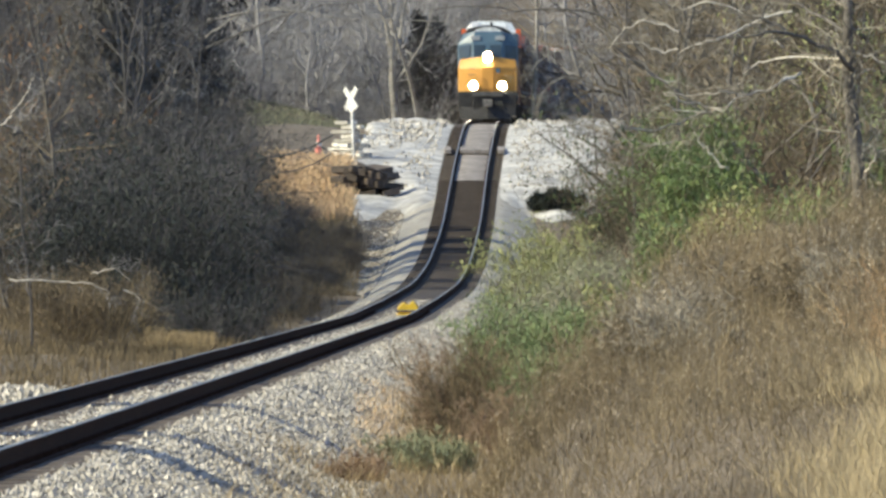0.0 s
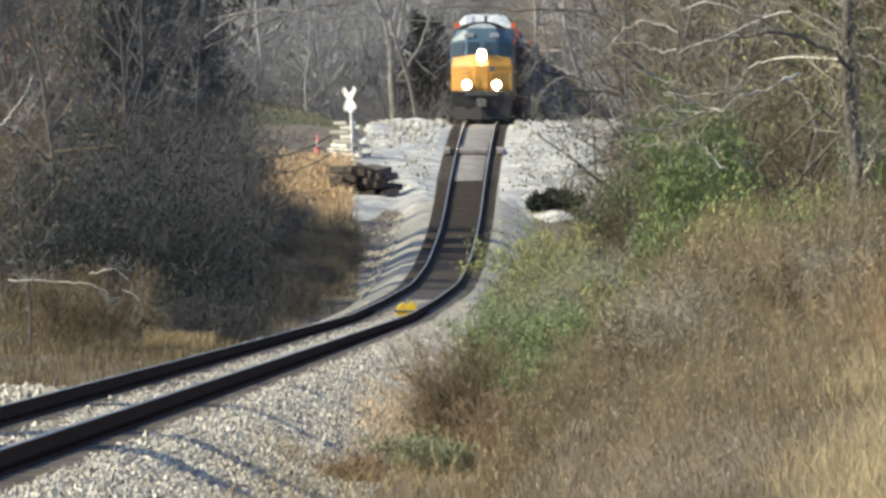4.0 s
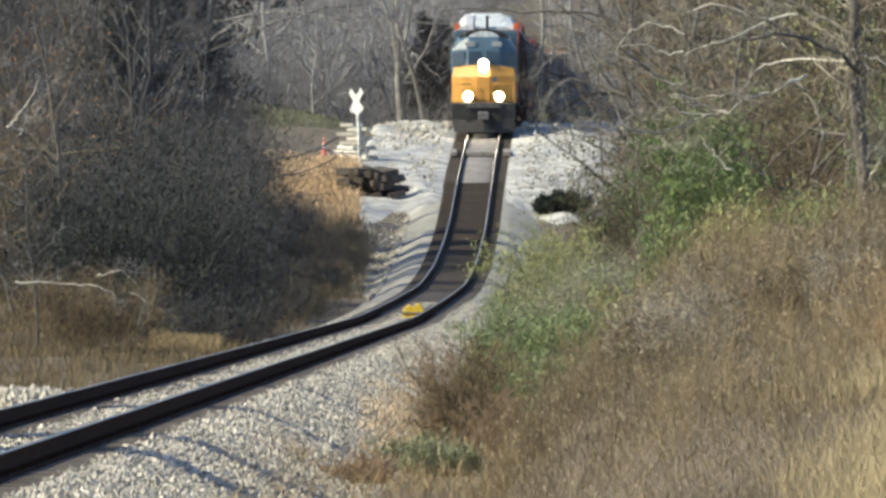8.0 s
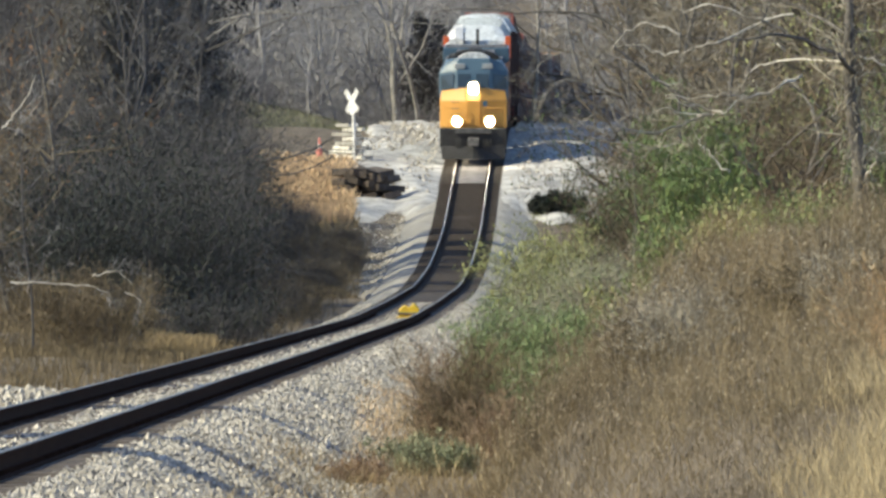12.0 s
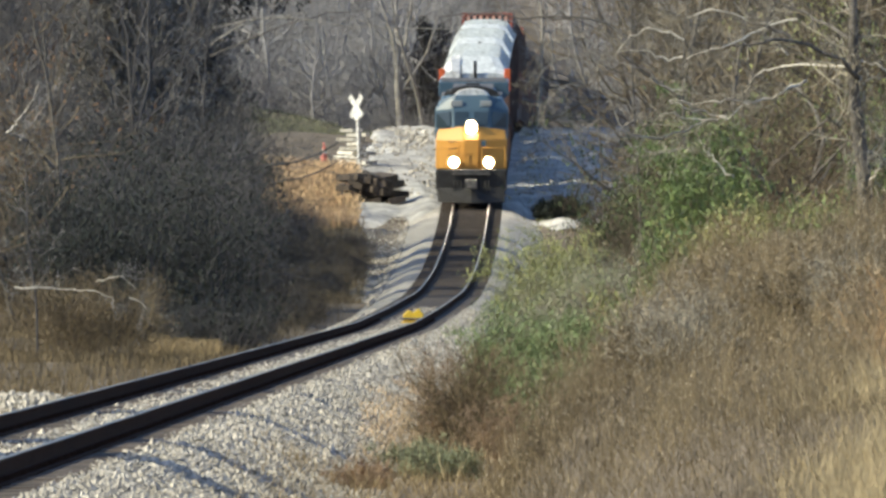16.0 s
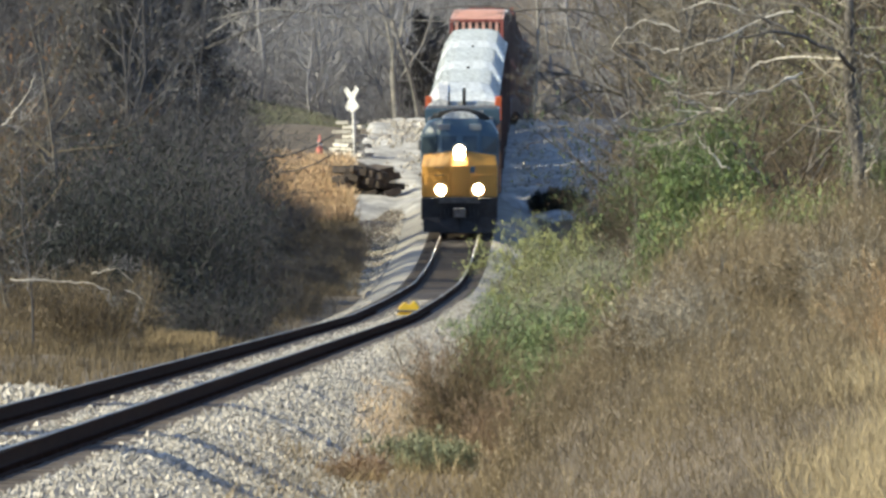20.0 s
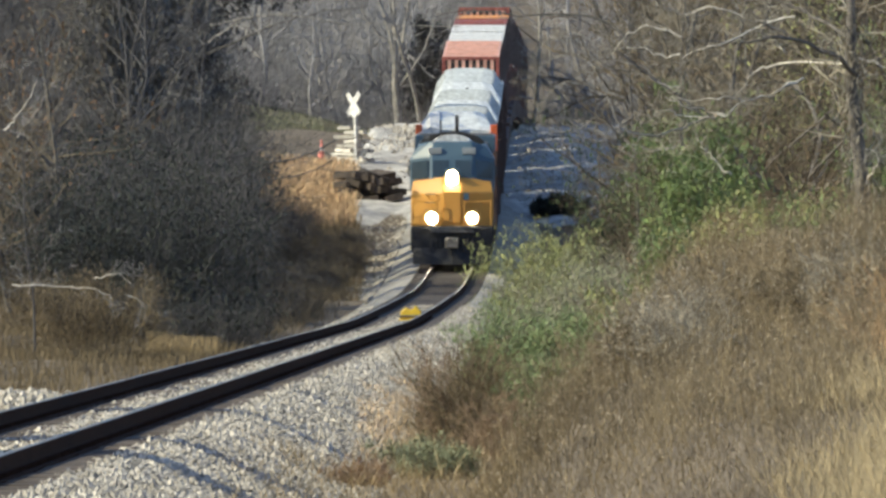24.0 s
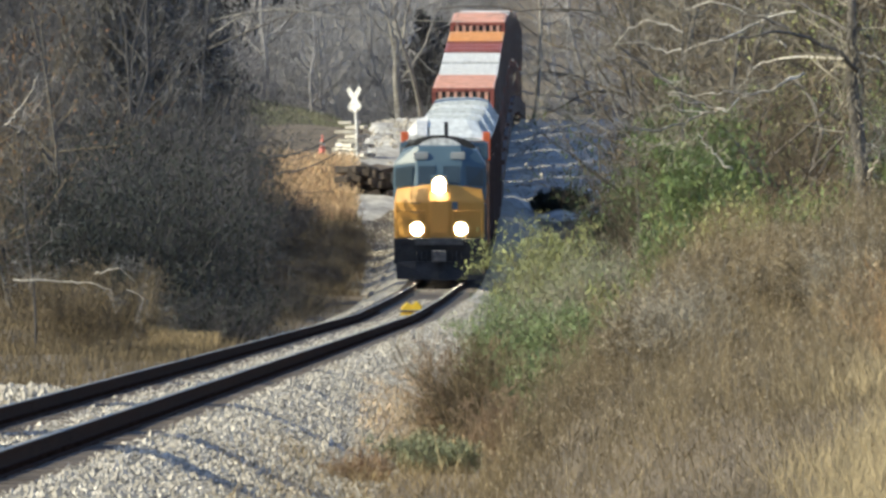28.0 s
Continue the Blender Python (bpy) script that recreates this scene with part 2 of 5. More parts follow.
def blades(p0, tip, width, rng, bend=0.25):
    """Bent grass blades or leaves: two tapering quads each."""
    p0, tip = np.asarray(p0, float), np.asarray(tip, float)
    n = len(p0)
    ang = rng.uniform(0, 2 * pi, n)
    side = np.stack([np.cos(ang), np.sin(ang), rng.uniform(-0.3, 0.3, n)], 1) * np.asarray(width, float).reshape(-1, 1) / 2
    mid = (p0 + tip) / 2 + np.stack([np.sin(ang), -np.cos(ang), np.zeros(n)], 1) * (np.linalg.norm(tip - p0, axis=1, keepdims=True) * bend * rng.uniform(0, 1, (n, 1)) * 0.5)
    v = np.stack([p0 - side * 0.7, p0 + side * 0.7, mid - side, mid + side, tip - side * 0.2, tip + side * 0.2], 1).reshape(-1, 3)
    b = np.arange(n)[:, None] * 6
    f = np.concatenate([np.concatenate([b, b + 1, b + 3, b + 2], 1), np.concatenate([b + 2, b + 3, b + 5, b + 4], 1)], 0)
    return v, f


def slivers(p0, p1, width, rng):
    """Single flat slips, for the finest stalks, twigs and leaves."""
    p0, p1 = np.asarray(p0, float), np.asarray(p1, float)
    n = len(p0)
    ang = rng.uniform(0, pi, n)
    side = np.stack([np.cos(ang), np.sin(ang), np.zeros(n)], 1) * np.asarray(width, float).reshape(-1, 1) / 2
    v = np.stack([p0 - side, p0 + side, p1 + side * 0.6, p1 - side * 0.6], 1).reshape(-1, 3)
    return v, np.arange(n)[:, None] * 4 + np.arange(4)[None]


def join(parts):
    vs, fs, k = [], [], 0
    for v, f in parts:
        vs.append(v)
        fs.append(f + k)
        k += len(v)
    return np.concatenate(vs), np.concatenate(fs)


def empty(name, m=None):
    ob = new(name)
    if m is not None:
        ob.matrix_basis = m
    return ob


def child(name, me, parent, label="", m=None):
    ob = new(name, me)
    ob.parent = parent
    if m is not None:
        ob.matrix_basis = m
    if label:
        tagged(ob, label)
    return ob


def part(name, bm, material, parent, label="", bevel=0.0):
    """Link a bmesh as one mesh object under a thing or a part."""
    if bevel:
        bmesh.ops.bevel(bm, geom=bm.edges[:], offset=bevel, segments=1, affect="EDGES", clamp_overlap=True)
    bmesh.ops.recalc_face_normals(bm, faces=bm.faces[:])
    me = bpy.data.meshes.new(name)
    bm.to_mesh(me)
    bm.free()
    me.materials.append(material)
    return child(name, me, parent, label)


def box(bm, x0, x1, y0, y1, z0, z1):
    vs = [bm.verts.new((x, y, z)) for x in (x0, x1) for y in (y0, y1) for z in (z0, z1)]
    for f in ((0, 1, 3, 2), (4, 6, 7, 5), (0, 4, 5, 1), (2, 3, 7, 6), (0, 2, 6, 4), (1, 5, 7, 3)):
        bm.faces.new([vs[i] for i in f])
    return bm


def boxes(*spans):
    bm = bmesh.new()
    for s in spans:
        box(bm, *s)
    return bm


def tube(bm, p, q, r0, r1=None, n=10):
    r1 = r0 if r1 is None else r1
    p, q = Vector(p), Vector(q)
    rot = (q - p).to_track_quat("Z", "Y").to_matrix().to_4x4()
    bmesh.ops.create_cone(bm, cap_ends=True, segments=n, radius1=r0, radius2=r1, depth=(q - p).length, matrix=Matrix.Translation((p + q) / 2) @ rot)
    return bm


def extrude(bm, outline, y0, y1):
    """Solid from an (x, z) outline between y0 and y1."""
    a = [bm.verts.new((x, y0, z)) for x, z in outline]
    b = [bm.verts.new((x, y1, z)) for x, z in outline]
    bm.faces.new(a)
    bm.faces.new(b[::-1])
    for i in range(len(a)):
        j = (i + 1) % len(a)
        bm.faces.new((a[i], b[i], b[j], a[j]))
    return bm


def loft(bm, rows):
    """Closed solid through rings of equal length, one after another."""
    rings = [[bm.verts.new(p) for p in r] for r in rows]
    for a, b in zip(rings, rings[1:]):
        for i in range(len(a)):
            j = (i + 1) % len(a)
            bm.faces.new((a[i], a[j], b[j], b[i]))
    bm.faces.new(rings[0][::-1])
    bm.faces.new(rings[-1])
    return bm


# ---- ground ----
def make_ground():
    us = np.concatenate([[-2500, -900, -400, -200, -120, -80, -55, -40, -32], np.arange(-28, -10, 1.0), np.arange(-10, 16, 0.5), np.arange(16, 30, 1.0), [32, 40, 55, 80, 120, 200, 400, 900, 2500]])
    ys = np.concatenate([[-2500, -900, -400, -200, -100, -50, -20, 0, 20, 40], np.arange(55, 320, 1.5), np.arange(320, 900, 3.0), np.arange(900, 1260, 12.0), [1300, 1500, 2000, 3000, 4800]])
    uu, yy = np.meshgrid(us, ys)
    xx = line_x(yy) + uu
    zz = ground_at(xx, yy)
    v = np.stack([xx, yy, zz], -1).reshape(-1, 3)
    n = len(us)
    i, j = np.meshgrid(np.arange(len(us) - 1), np.arange(len(ys) - 1))
    b = (j * n + i).reshape(-1, 1)
    f = np.concatenate([b, b + 1, b + n + 1, b + n], 1)
    tagged(new("ground", mesh_from("ground", v, f, M["soil"], True)), "brown ground of leaf litter and dry grass along the railway", "ground", kind="structure")


def make_strip(name, offsets, ys, material, label, category, jitter=0.0, seed=1):
    """A strip that follows the line: offsets are (u, height over the rail top)."""
    rng = np.random.default_rng(seed)
    ys = np.asarray(ys, float)
    rows = []
    for k, (u, h) in enumerate(offsets):
        edge = jitter * (k in (0, len(offsets) - 1))
        uu = u + edge * np.interp(ys, ys[::9], rng.uniform(-1, 1, len(ys[::9])))
        rows.append(np.stack([line_x(ys) + uu, ys, line_z(ys) + h + 0.007 * rng.uniform(-1, 1, len(ys)) * (jitter > 0)], -1))
    v = np.stack(rows, 1).reshape(-1, 3)
    n = len(offsets)
    b = (np.arange(len(ys) - 1)[:, None] * n + np.arange(n - 1)[None]).reshape(-1, 1)
    f = np.concatenate([b, b + 1, b + n + 1, b + n], 1)
    return tagged(new(name, mesh_from(name, v, f, material, jitter > 0)), label, category, kind="structure")


make_ground()
make_strip("ballast_bed", [(-3.3, -1.15), (-2.9, -0.88), (-1.75, -0.31), (-1.3, -0.25), (-0.5, -0.255), (-0.25, -0.22), (0.3, -0.21), (0.55, -0.25), (1.1, -0.255), (1.32, -0.215), (1.75, -0.30), (2.95, -0.88), (3.4, -1.15)],
           np.arange(-60, 1150, 1.2), M["ballast"], "pale grey crushed stone ballast under the railway track", "ballast", 0.14)


def make_track():
    rail_profile = [(-0.075, -0.185), (0.075, -0.185), (0.07, -0.172), (0.012, -0.15), (0.010, -0.05), (0.036, -0.038), (0.036, -0.006)]
    prof = rail_profile + [(-x, z) for x, z in rail_profile[:1:-1]]
    ys = np.arange(-60, 1150, 3.0)
    track = tagged(empty("railway_track"), "single railway track of rusty rails on wooden ties in pale ballast", "railway track", kind="structure")
    for s in (-0.755, 0.755):
        rings = np.stack([np.stack([line_x(ys) + s + x, ys, line_z(ys) + z], -1) for x, z in prof], 1)
        n = len(prof)
        v = rings.reshape(-1, 3)
        b = (np.arange(len(ys) - 1) * n)[:, None]
        f = np.concatenate([np.concatenate([b + k, b + (k + 1) % n, b + n + (k + 1) % n, b + n + k], 1) for k in range(n)], 0)
        rail = child("rail", mesh_from("rail", v, f, M["rail_side"]), track, "rust-brown steel rail")
        top = np.stack([np.stack([line_x(ys) + s + x, ys, line_z(ys) + z], -1) for x, z in ((-0.032, -0.004), (-0.018, 0.0), (0.018, 0.0), (0.032, -0.004))], 1)
        b = (np.arange(len(ys) - 1)[:, None] * 4 + np.arange(3)[None]).reshape(-1, 1)
        child("rail_head", mesh_from("rail_head", top.reshape(-1, 3), np.concatenate([b, b + 1, b + 5, b + 4], 1), M["rail_head"], True), rail, "polished running surface of the rail")
    return track


TRACK = make_track()


# ---- train ----
ROLLING = []


def make_truck(parent, y, axles=3, pitch=1.9, r=0.52):
    """A bogie with side frames, and wheels on axles, under a vehicle."""
    half = pitch * (axles - 1) / 2
    bm = bmesh.new()
    for s in (-1, 1):
        box(bm, s * 1.02 - 0.09, s * 1.02 + 0.09, y - half - 0.55, y + half + 0.55, 0.55, 0.85)
        for k in range(axles):
            yy = y - half + pitch * k
            box(bm, s * 1.02 - 0.14, s * 1.02 + 0.14, yy - 0.18, yy + 0.18, 0.36, 0.72)
    box(bm, -1.0, 1.0, y - 0.3, y + 0.3, 0.6, 0.95)
    truck = part("truck", bm, M["black"], parent, "grimy black steel bogie")
    for k in range(axles):
        yy = y - half + pitch * k
        bm = bmesh.new()
        tube(bm, (-0.78, 0, 0), (0.78, 0, 0), 0.09)
        for s in (-0.755, 0.755):
            tube(bm, (s - 0.065, 0, 0), (s + 0.065, 0, 0), r, n=18)
            tube(bm, (s * 0.90 - 0.015, 0, 0), (s * 0.90 + 0.015, 0, 0), r + 0.03, n=18)
        wheels = part("wheelset", bm, M["steel"], truck)
        wheels.matrix_basis = pose(0, yy, r)
        if axles == 3:
            ROLLING.append((wheels, yy, r))
    return truck


def lens(bm, x, y, z, r):
    """A shallow domed lamp glass that faces along -y."""
    bmesh.ops.create_cone(bm, cap_ends=True, segments=20, radius1=r * 0.94, radius2=r, depth=0.006, matrix=pose(x, y, z, -90))
    return bm


def make_locomotive():
    """Wide-nosed diesel locomotive; its front coupler at y = 0, its body along +y."""
    eng = tagged(empty("locomotive"), "dark blue diesel freight locomotive with yellow nose and lit headlamps", "locomotive")
    L = 22.3
    # frame, deck and pilot
    part("frame", boxes((-1.45, 1.45, 0.75, L - 0.5, 1.18, 1.48), (-0.6, 0.6, 1.5, L - 1.2, 0.85, 1.2)), M["black"], eng, "black underframe and walkway deck", 0.02)
    pilot = part("pilot", boxes((-1.5, 1.5, 0.55, 0.8, 0.62, 1.5)), M["black"], eng, "black front pilot plate", 0.04)
    bm = bmesh.new()
    loft(bm, [[(-1.4, 0.35, 0.12), (-1.4, 0.6, 0.12), (-1.45, 0.6, 0.72), (-1.45, 0.5, 0.72)], [(0, 0.02, 0.12), (0, 0.3, 0.12), (0, 0.5, 0.72), (0, 0.32, 0.72)], [(1.4, 0.35, 0.12), (1.4, 0.6, 0.12), (1.45, 0.6, 0.72), (1.45, 0.5, 0.72)]])
    part("snow_plough", bm, M["black"], pilot, "wedge-shaped black snow plough")
    bm = boxes((-0.17, 0.17, -0.05, 0.55, 0.76, 1.06), (-0.24, 0.24, -0.12, 0.1, 0.72, 1.1))
    part("coupler", bm, M["steel"], pilot, "worn steel knuckle coupler", 0.03)
    part("anticlimber", boxes((-0.8, 0.8, 0.38, 0.62, 1.28, 1.36), (-0.8, 0.8, 0.38, 0.62, 1.42, 1.5), (-0.75, 0.75, 0.45, 0.62, 1.36, 1.42)), M["steel"], pilot)
    for s in (-1, 1):
        bm = boxes(*[(s * 1.5 - 0.02 if s < 0 else 1.12, -1.12 if s < 0 else 1.52, 0.6, 0.95, z, z + 0.05) for z in (0.4, 0.7, 1.0, 1.3)])
        box(bm, s * 1.1 - 0.02, s * 1.1 + 0.02, 0.58, 0.95, 0.35, 1.35)
        part("steps", bm, M["steel"], pilot, "steel corner steps")
        for k in range(3):
            bm = bmesh.new()
            x = s * (0.42 + 0.16 * k)
            tube(bm, (x, 0.52, 1.05), (x * 1.02, 0.34, 0.75), 0.025, n=6)
            tube(bm, (x * 1.02, 0.34, 0.75), (x * 0.97, 0.36, 0.45), 0.025, n=6)
            part("air_hose", bm, M["black"], pilot)
    # nose: faceted front, sloping up to the windscreen
    def ring(y, w, z0, z1, c):
        return [(-w, y + c, z0), (-w * 0.5, y, z0), (w * 0.5, y, z0), (w, y + c, z0), (w, y + c, z1 - 0.15), (w * 0.55, y, z1), (-w * 0.55, y, z1), (-w, y + c, z1 - 0.15)]
    bm = bmesh.new()
    ya, yb = 0.90, 2.5
    outer = [(-1.5, 1.52), (-0.32, ya), (0.32, ya), (1.5, 1.52), (1.5, yb), (-1.5, yb)]
    low = [(x, y, 1.48) for x, y in outer]
    mid = [(x, y, 2.72) for x, y in outer]
    top = [(-1.42, 1.78, 3.12), (-0.36, 1.3, 3.3), (0.36, 1.3, 3.3), (1.42, 1.78, 3.12), (1.42, yb, 3.2), (-1.42, yb, 3.2)]
    loft(bm, [low, mid, top])
    nose = part("nose", bm, M["yellow"], eng, "yellow short hood with bevelled corners", 0.04)
    part("nose_door", boxes((-0.3, 0.3, ya - 0.025, ya + 0.01, 1.62, 2.75)), M["yellow"], nose, "", 0.01)
    part("nose_emblem", boxes((0.42, 0.62, ya + 0.04, ya + 0.17, 2.45, 2.7)), M["blue"], nose, "small dark blue emblem panel")
    for z in (1.75, 2.05, 2.35, 2.65):
        part("grab_iron", boxes((-0.98, -0.62, 0.9, 0.93, z, z + 0.03), (-0.98, -0.95, 0.9, 1.27, z, z + 0.03), (-0.65, -0.62, 0.9, 1.1, z, z + 0.03)), M["steel"], nose)
    # cab
    bm = bmesh.new()
    cab_low = [(-1.54, 2.0, 2.75), (-0.75, 1.42, 2.95), (0.75, 1.42, 2.95), (1.54, 2.0, 2.75), (1.54, 4.9, 2.75), (-1.54, 4.9, 2.75)]
    cab_mid = [(-1.54, 2.12, 3.95), (-0.75, 1.72, 4.05), (0.75, 1.72, 4.05), (1.54, 2.12, 3.95), (1.54, 4.9, 3.95), (-1.54, 4.9, 3.95)]
    cab_top = [(-1.22, 2.25, 4.42), (-0.7, 1.95, 4.6), (0.7, 1.95, 4.6), (1.22, 2.25, 4.42), (1.22, 4.9, 4.5), (-1.22, 4.9, 4.5)]
    loft(bm, [cab_low, cab_mid, cab_top])
    cab = part("cab", bm, M["blue"], eng, "dark blue crew cab", 0.03)
    for s in (-1, 1):
        bm = bmesh.new()
        p = [Vector((s * 0.12, 1.50, 3.32)), Vector((s * 0.70, 1.50, 3.32)), Vector((s * 0.70, 1.655, 3.90)), Vector((s * 0.12, 1.655, 3.90))]
        vs = [bm.verts.new(q) for q in p] + [bm.verts.new(q + Vector((0, 0.06, 0))) for q in p]
        for f in ((0, 1, 2, 3), (7, 6, 5, 4), (0, 4, 5, 1), (1, 5, 6, 2), (2, 6, 7, 3), (3, 7, 4, 0)):
            bm.faces.new([vs[i] for i in f])
        part("windscreen", bm, M["glass"], cab, "dark glass windscreen")
        bm = bmesh.new()
        p = [Vector((s * 0.88, 1.60, 3.25)), Vector((s * 1.46, 2.02, 3.20)), Vector((s * 1.46, 2.07, 3.82)), Vector((s * 0.88, 1.70, 3.9))]
        vs = [bm.verts.new(q + Vector((s * 0.02, -0.03, 0))) for q in p] + [bm.verts.new(q + Vector((0, 0.08, 0))) for q in p]
        for f in ((0, 1, 2, 3), (7, 6, 5, 4), (0, 4, 5, 1), (1, 5, 6, 2), (2, 6, 7, 3), (3, 7, 4, 0)):
            bm.faces.new([vs[i] for i in f])
        part("corner_window", bm, M["glass"], cab, "dark corner window")
        part("side_window", boxes((s * 1.53, s * 1.56, 3.0, 4.3, 3.15, 3.85) if s > 0 else (-1.56, -1.53, 3.0, 4.3, 3.15, 3.85)), M["glass"], cab)
        part("mirror", boxes((s * 1.60 - 0.03, s * 1.60 + 0.03, 2.6, 2.9, 3.3, 3.7)), M["steel"], cab)
        part("number_board", boxes((s * 0.62 - 0.24, s * 0.62 + 0.24, 1.70, 1.92, 4.12, 4.36)), M["board"], cab, "dull grey number board", 0.015)
    def arch(w, h, base):
        return [(w * cos(pi * k / 14), base + h * sin(pi * k / 14)) for k in range(15)]
    part("roof_unit", extrude(bmesh.new(), arch(0.78, 0.4, 4.42), 2.5, 3.7), M["white"], cab, "white arched air conditioner on the cab roof", 0.02)
    part("roof_hatch", extrude(bmesh.new(), arch(1.22, 0.52, 4.4), 3.75, 4.85), M["black"], cab, "black arched hatch behind the cab roof", 0.02)
    bm = bmesh.new()
    tube(bm, (-0.95, 3.3, 4.45), (-0.95, 3.3, 4.72), 0.03, n=6)
    tube(bm, (-1.0, 3.0, 4.72), (-1.0, 3.5, 4.74), 0.07, 0.04, n=8)
    tube(bm, (-0.88, 3.0, 4.72), (-0.88, 3.45, 4.76), 0.06, 0.035, n=8)
    part("horn", bm, M["steel"], cab)
    # lamps
    bm = boxes((-0.27, 0.27, 1.16, 1.42, 2.88, 3.60))
    house = part("headlamp_housing", bm, M["blue"], eng, "headlamp housing on the nose", 0.03)
    for x in (0,):
        for z in (3.16, 3.32):
            bm = bmesh.new()
            # Lens oversized and ringed, so the lamp's bloom becomes part of the shape.
            lens(bm, x, 1.128, z, 0.185)
            part("headlamp", bm, M["lamp"], house, "glowing warm white headlamp")
            part("reflector", tube(bmesh.new(), (x, 1.135, z), (x, 1.18, z), 0.25, n=20), M["lamp_halo"], house, "warm glowing ring for the lamp's halo")
    for s in (-0.735, 0.735):
        bm = bmesh.new()
        tube(bm, (s, 0.62, 1.80), (s, 0.85, 1.80), 0.25, n=18)
        box(bm, s - 0.08, s + 0.08, 0.66, 0.95, 1.48, 1.66)
        lamp = part("ditch_lamp_housing", bm, M["black"], eng)
        bm = bmesh.new()
        # The ditch lamp gets the same large lens and bloom ring.
        lens(bm, s, 0.601, 1.80, 0.185)
        part("ditch_lamp", bm, M["lamp"], lamp, "glowing warm white ditch lamp")
        part("reflector", tube(bmesh.new(), (s, 0.608, 1.80), (s, 0.63, 1.80), 0.262, n=20), M["lamp_halo"], lamp, "warm glowing ring for the lamp's halo")
    # long hood, radiator wings, roof gear
    bm = bmesh.new()
    extrude(bm, [(-1.0, 1.48), (1.0, 1.48), (1.0, 4.3), (0.8, 4.52), (-0.8, 4.52), (-1.0, 4.3)], 4.9, 16.4)
    hood = part("long_hood", bm, M["blue"], eng, "dark blue engine hood", 0.02)
    part("hood_roof", boxes((-0.86, 0.86, 5.0, 16.3, 4.525, 4.56)), M["steel"], hood, "dirty grey hood roof")
    part("exhaust_stack", boxes((-0.3, 0.3, 11.4, 12.6, 4.56, 4.74)), M["black"], hood, "sooty exhaust stack", 0.03)
    part("brake_grid", boxes((-1.3, 1.3, 5.3, 8.2, 3.7, 4.5)), M["steel"], hood, "grey brake resistor box", 0.05)
    for k in range(8):
        for s in (-1, 1):
            y = 8.6 + k * 0.95
            part("hood_door", boxes((min(s * 1.0, s * 1.02), max(s * 1.0, s * 1.02), y, y + 0.85, 1.7, 4.1)), M["blue"], hood)
    bm = bmesh.new()
    extrude(bm, [(-1.0, 1.48), (1.0, 1.48), (1.0, 3.6), (1.52, 4.05), (1.5, 4.62), (-1.5, 4.62), (-1.52, 4.05), (-1.0, 3.6)], 16.4, 20.9)
    rad = part("radiator", bm, M["blue"], eng, "flared dark blue radiator wings", 0.03)
    part("radiator_grille", boxes(*[(-1.4, 1.4, 16.7 + 0.5 * k, 16.7 + 0.5 * k + 0.36, 4.62, 4.66) for k in range(8)]), M["steel"], rad)
    bm = bmesh.new()
    extrude(bm, [(-1.4, 0.55), (-1.1, 0.32), (1.1, 0.32), (1.4, 0.55), (1.4, 1.15), (-1.4, 1.15)], 8.2, 14.0)
    part("fuel_tank", bm, M["black"], eng, "black fuel tank", 0.03)
    for s in (-1, 1):
        bm = bmesh.new()
        for y in np.arange(5.4, 21.5, 1.6):
            tube(bm, (s * 1.42, y, 1.48), (s * 1.42, y, 2.5), 0.018, n=5)
        tube(bm, (s * 1.42, 5.4, 2.5), (s * 1.42, 21.4, 2.5), 0.018, n=5)
        part("handrail", bm, M["steel"], eng)
        bm = bmesh.new()
        for x, y in ((0.45, 0.75), (1.42, 0.85)):
            tube(bm, (s * x, y, 1.48), (s * x, y, 2.45), 0.02, n=5)
        tube(bm, (s * 0.45, 0.75, 2.4), (s * 1.42, 0.85, 2.4), 0.02, n=5)
        part("front_handrail", bm, M["yellow"], eng)
    make_truck(eng, 4.2)
    make_truck(eng, 18.2)
    return eng


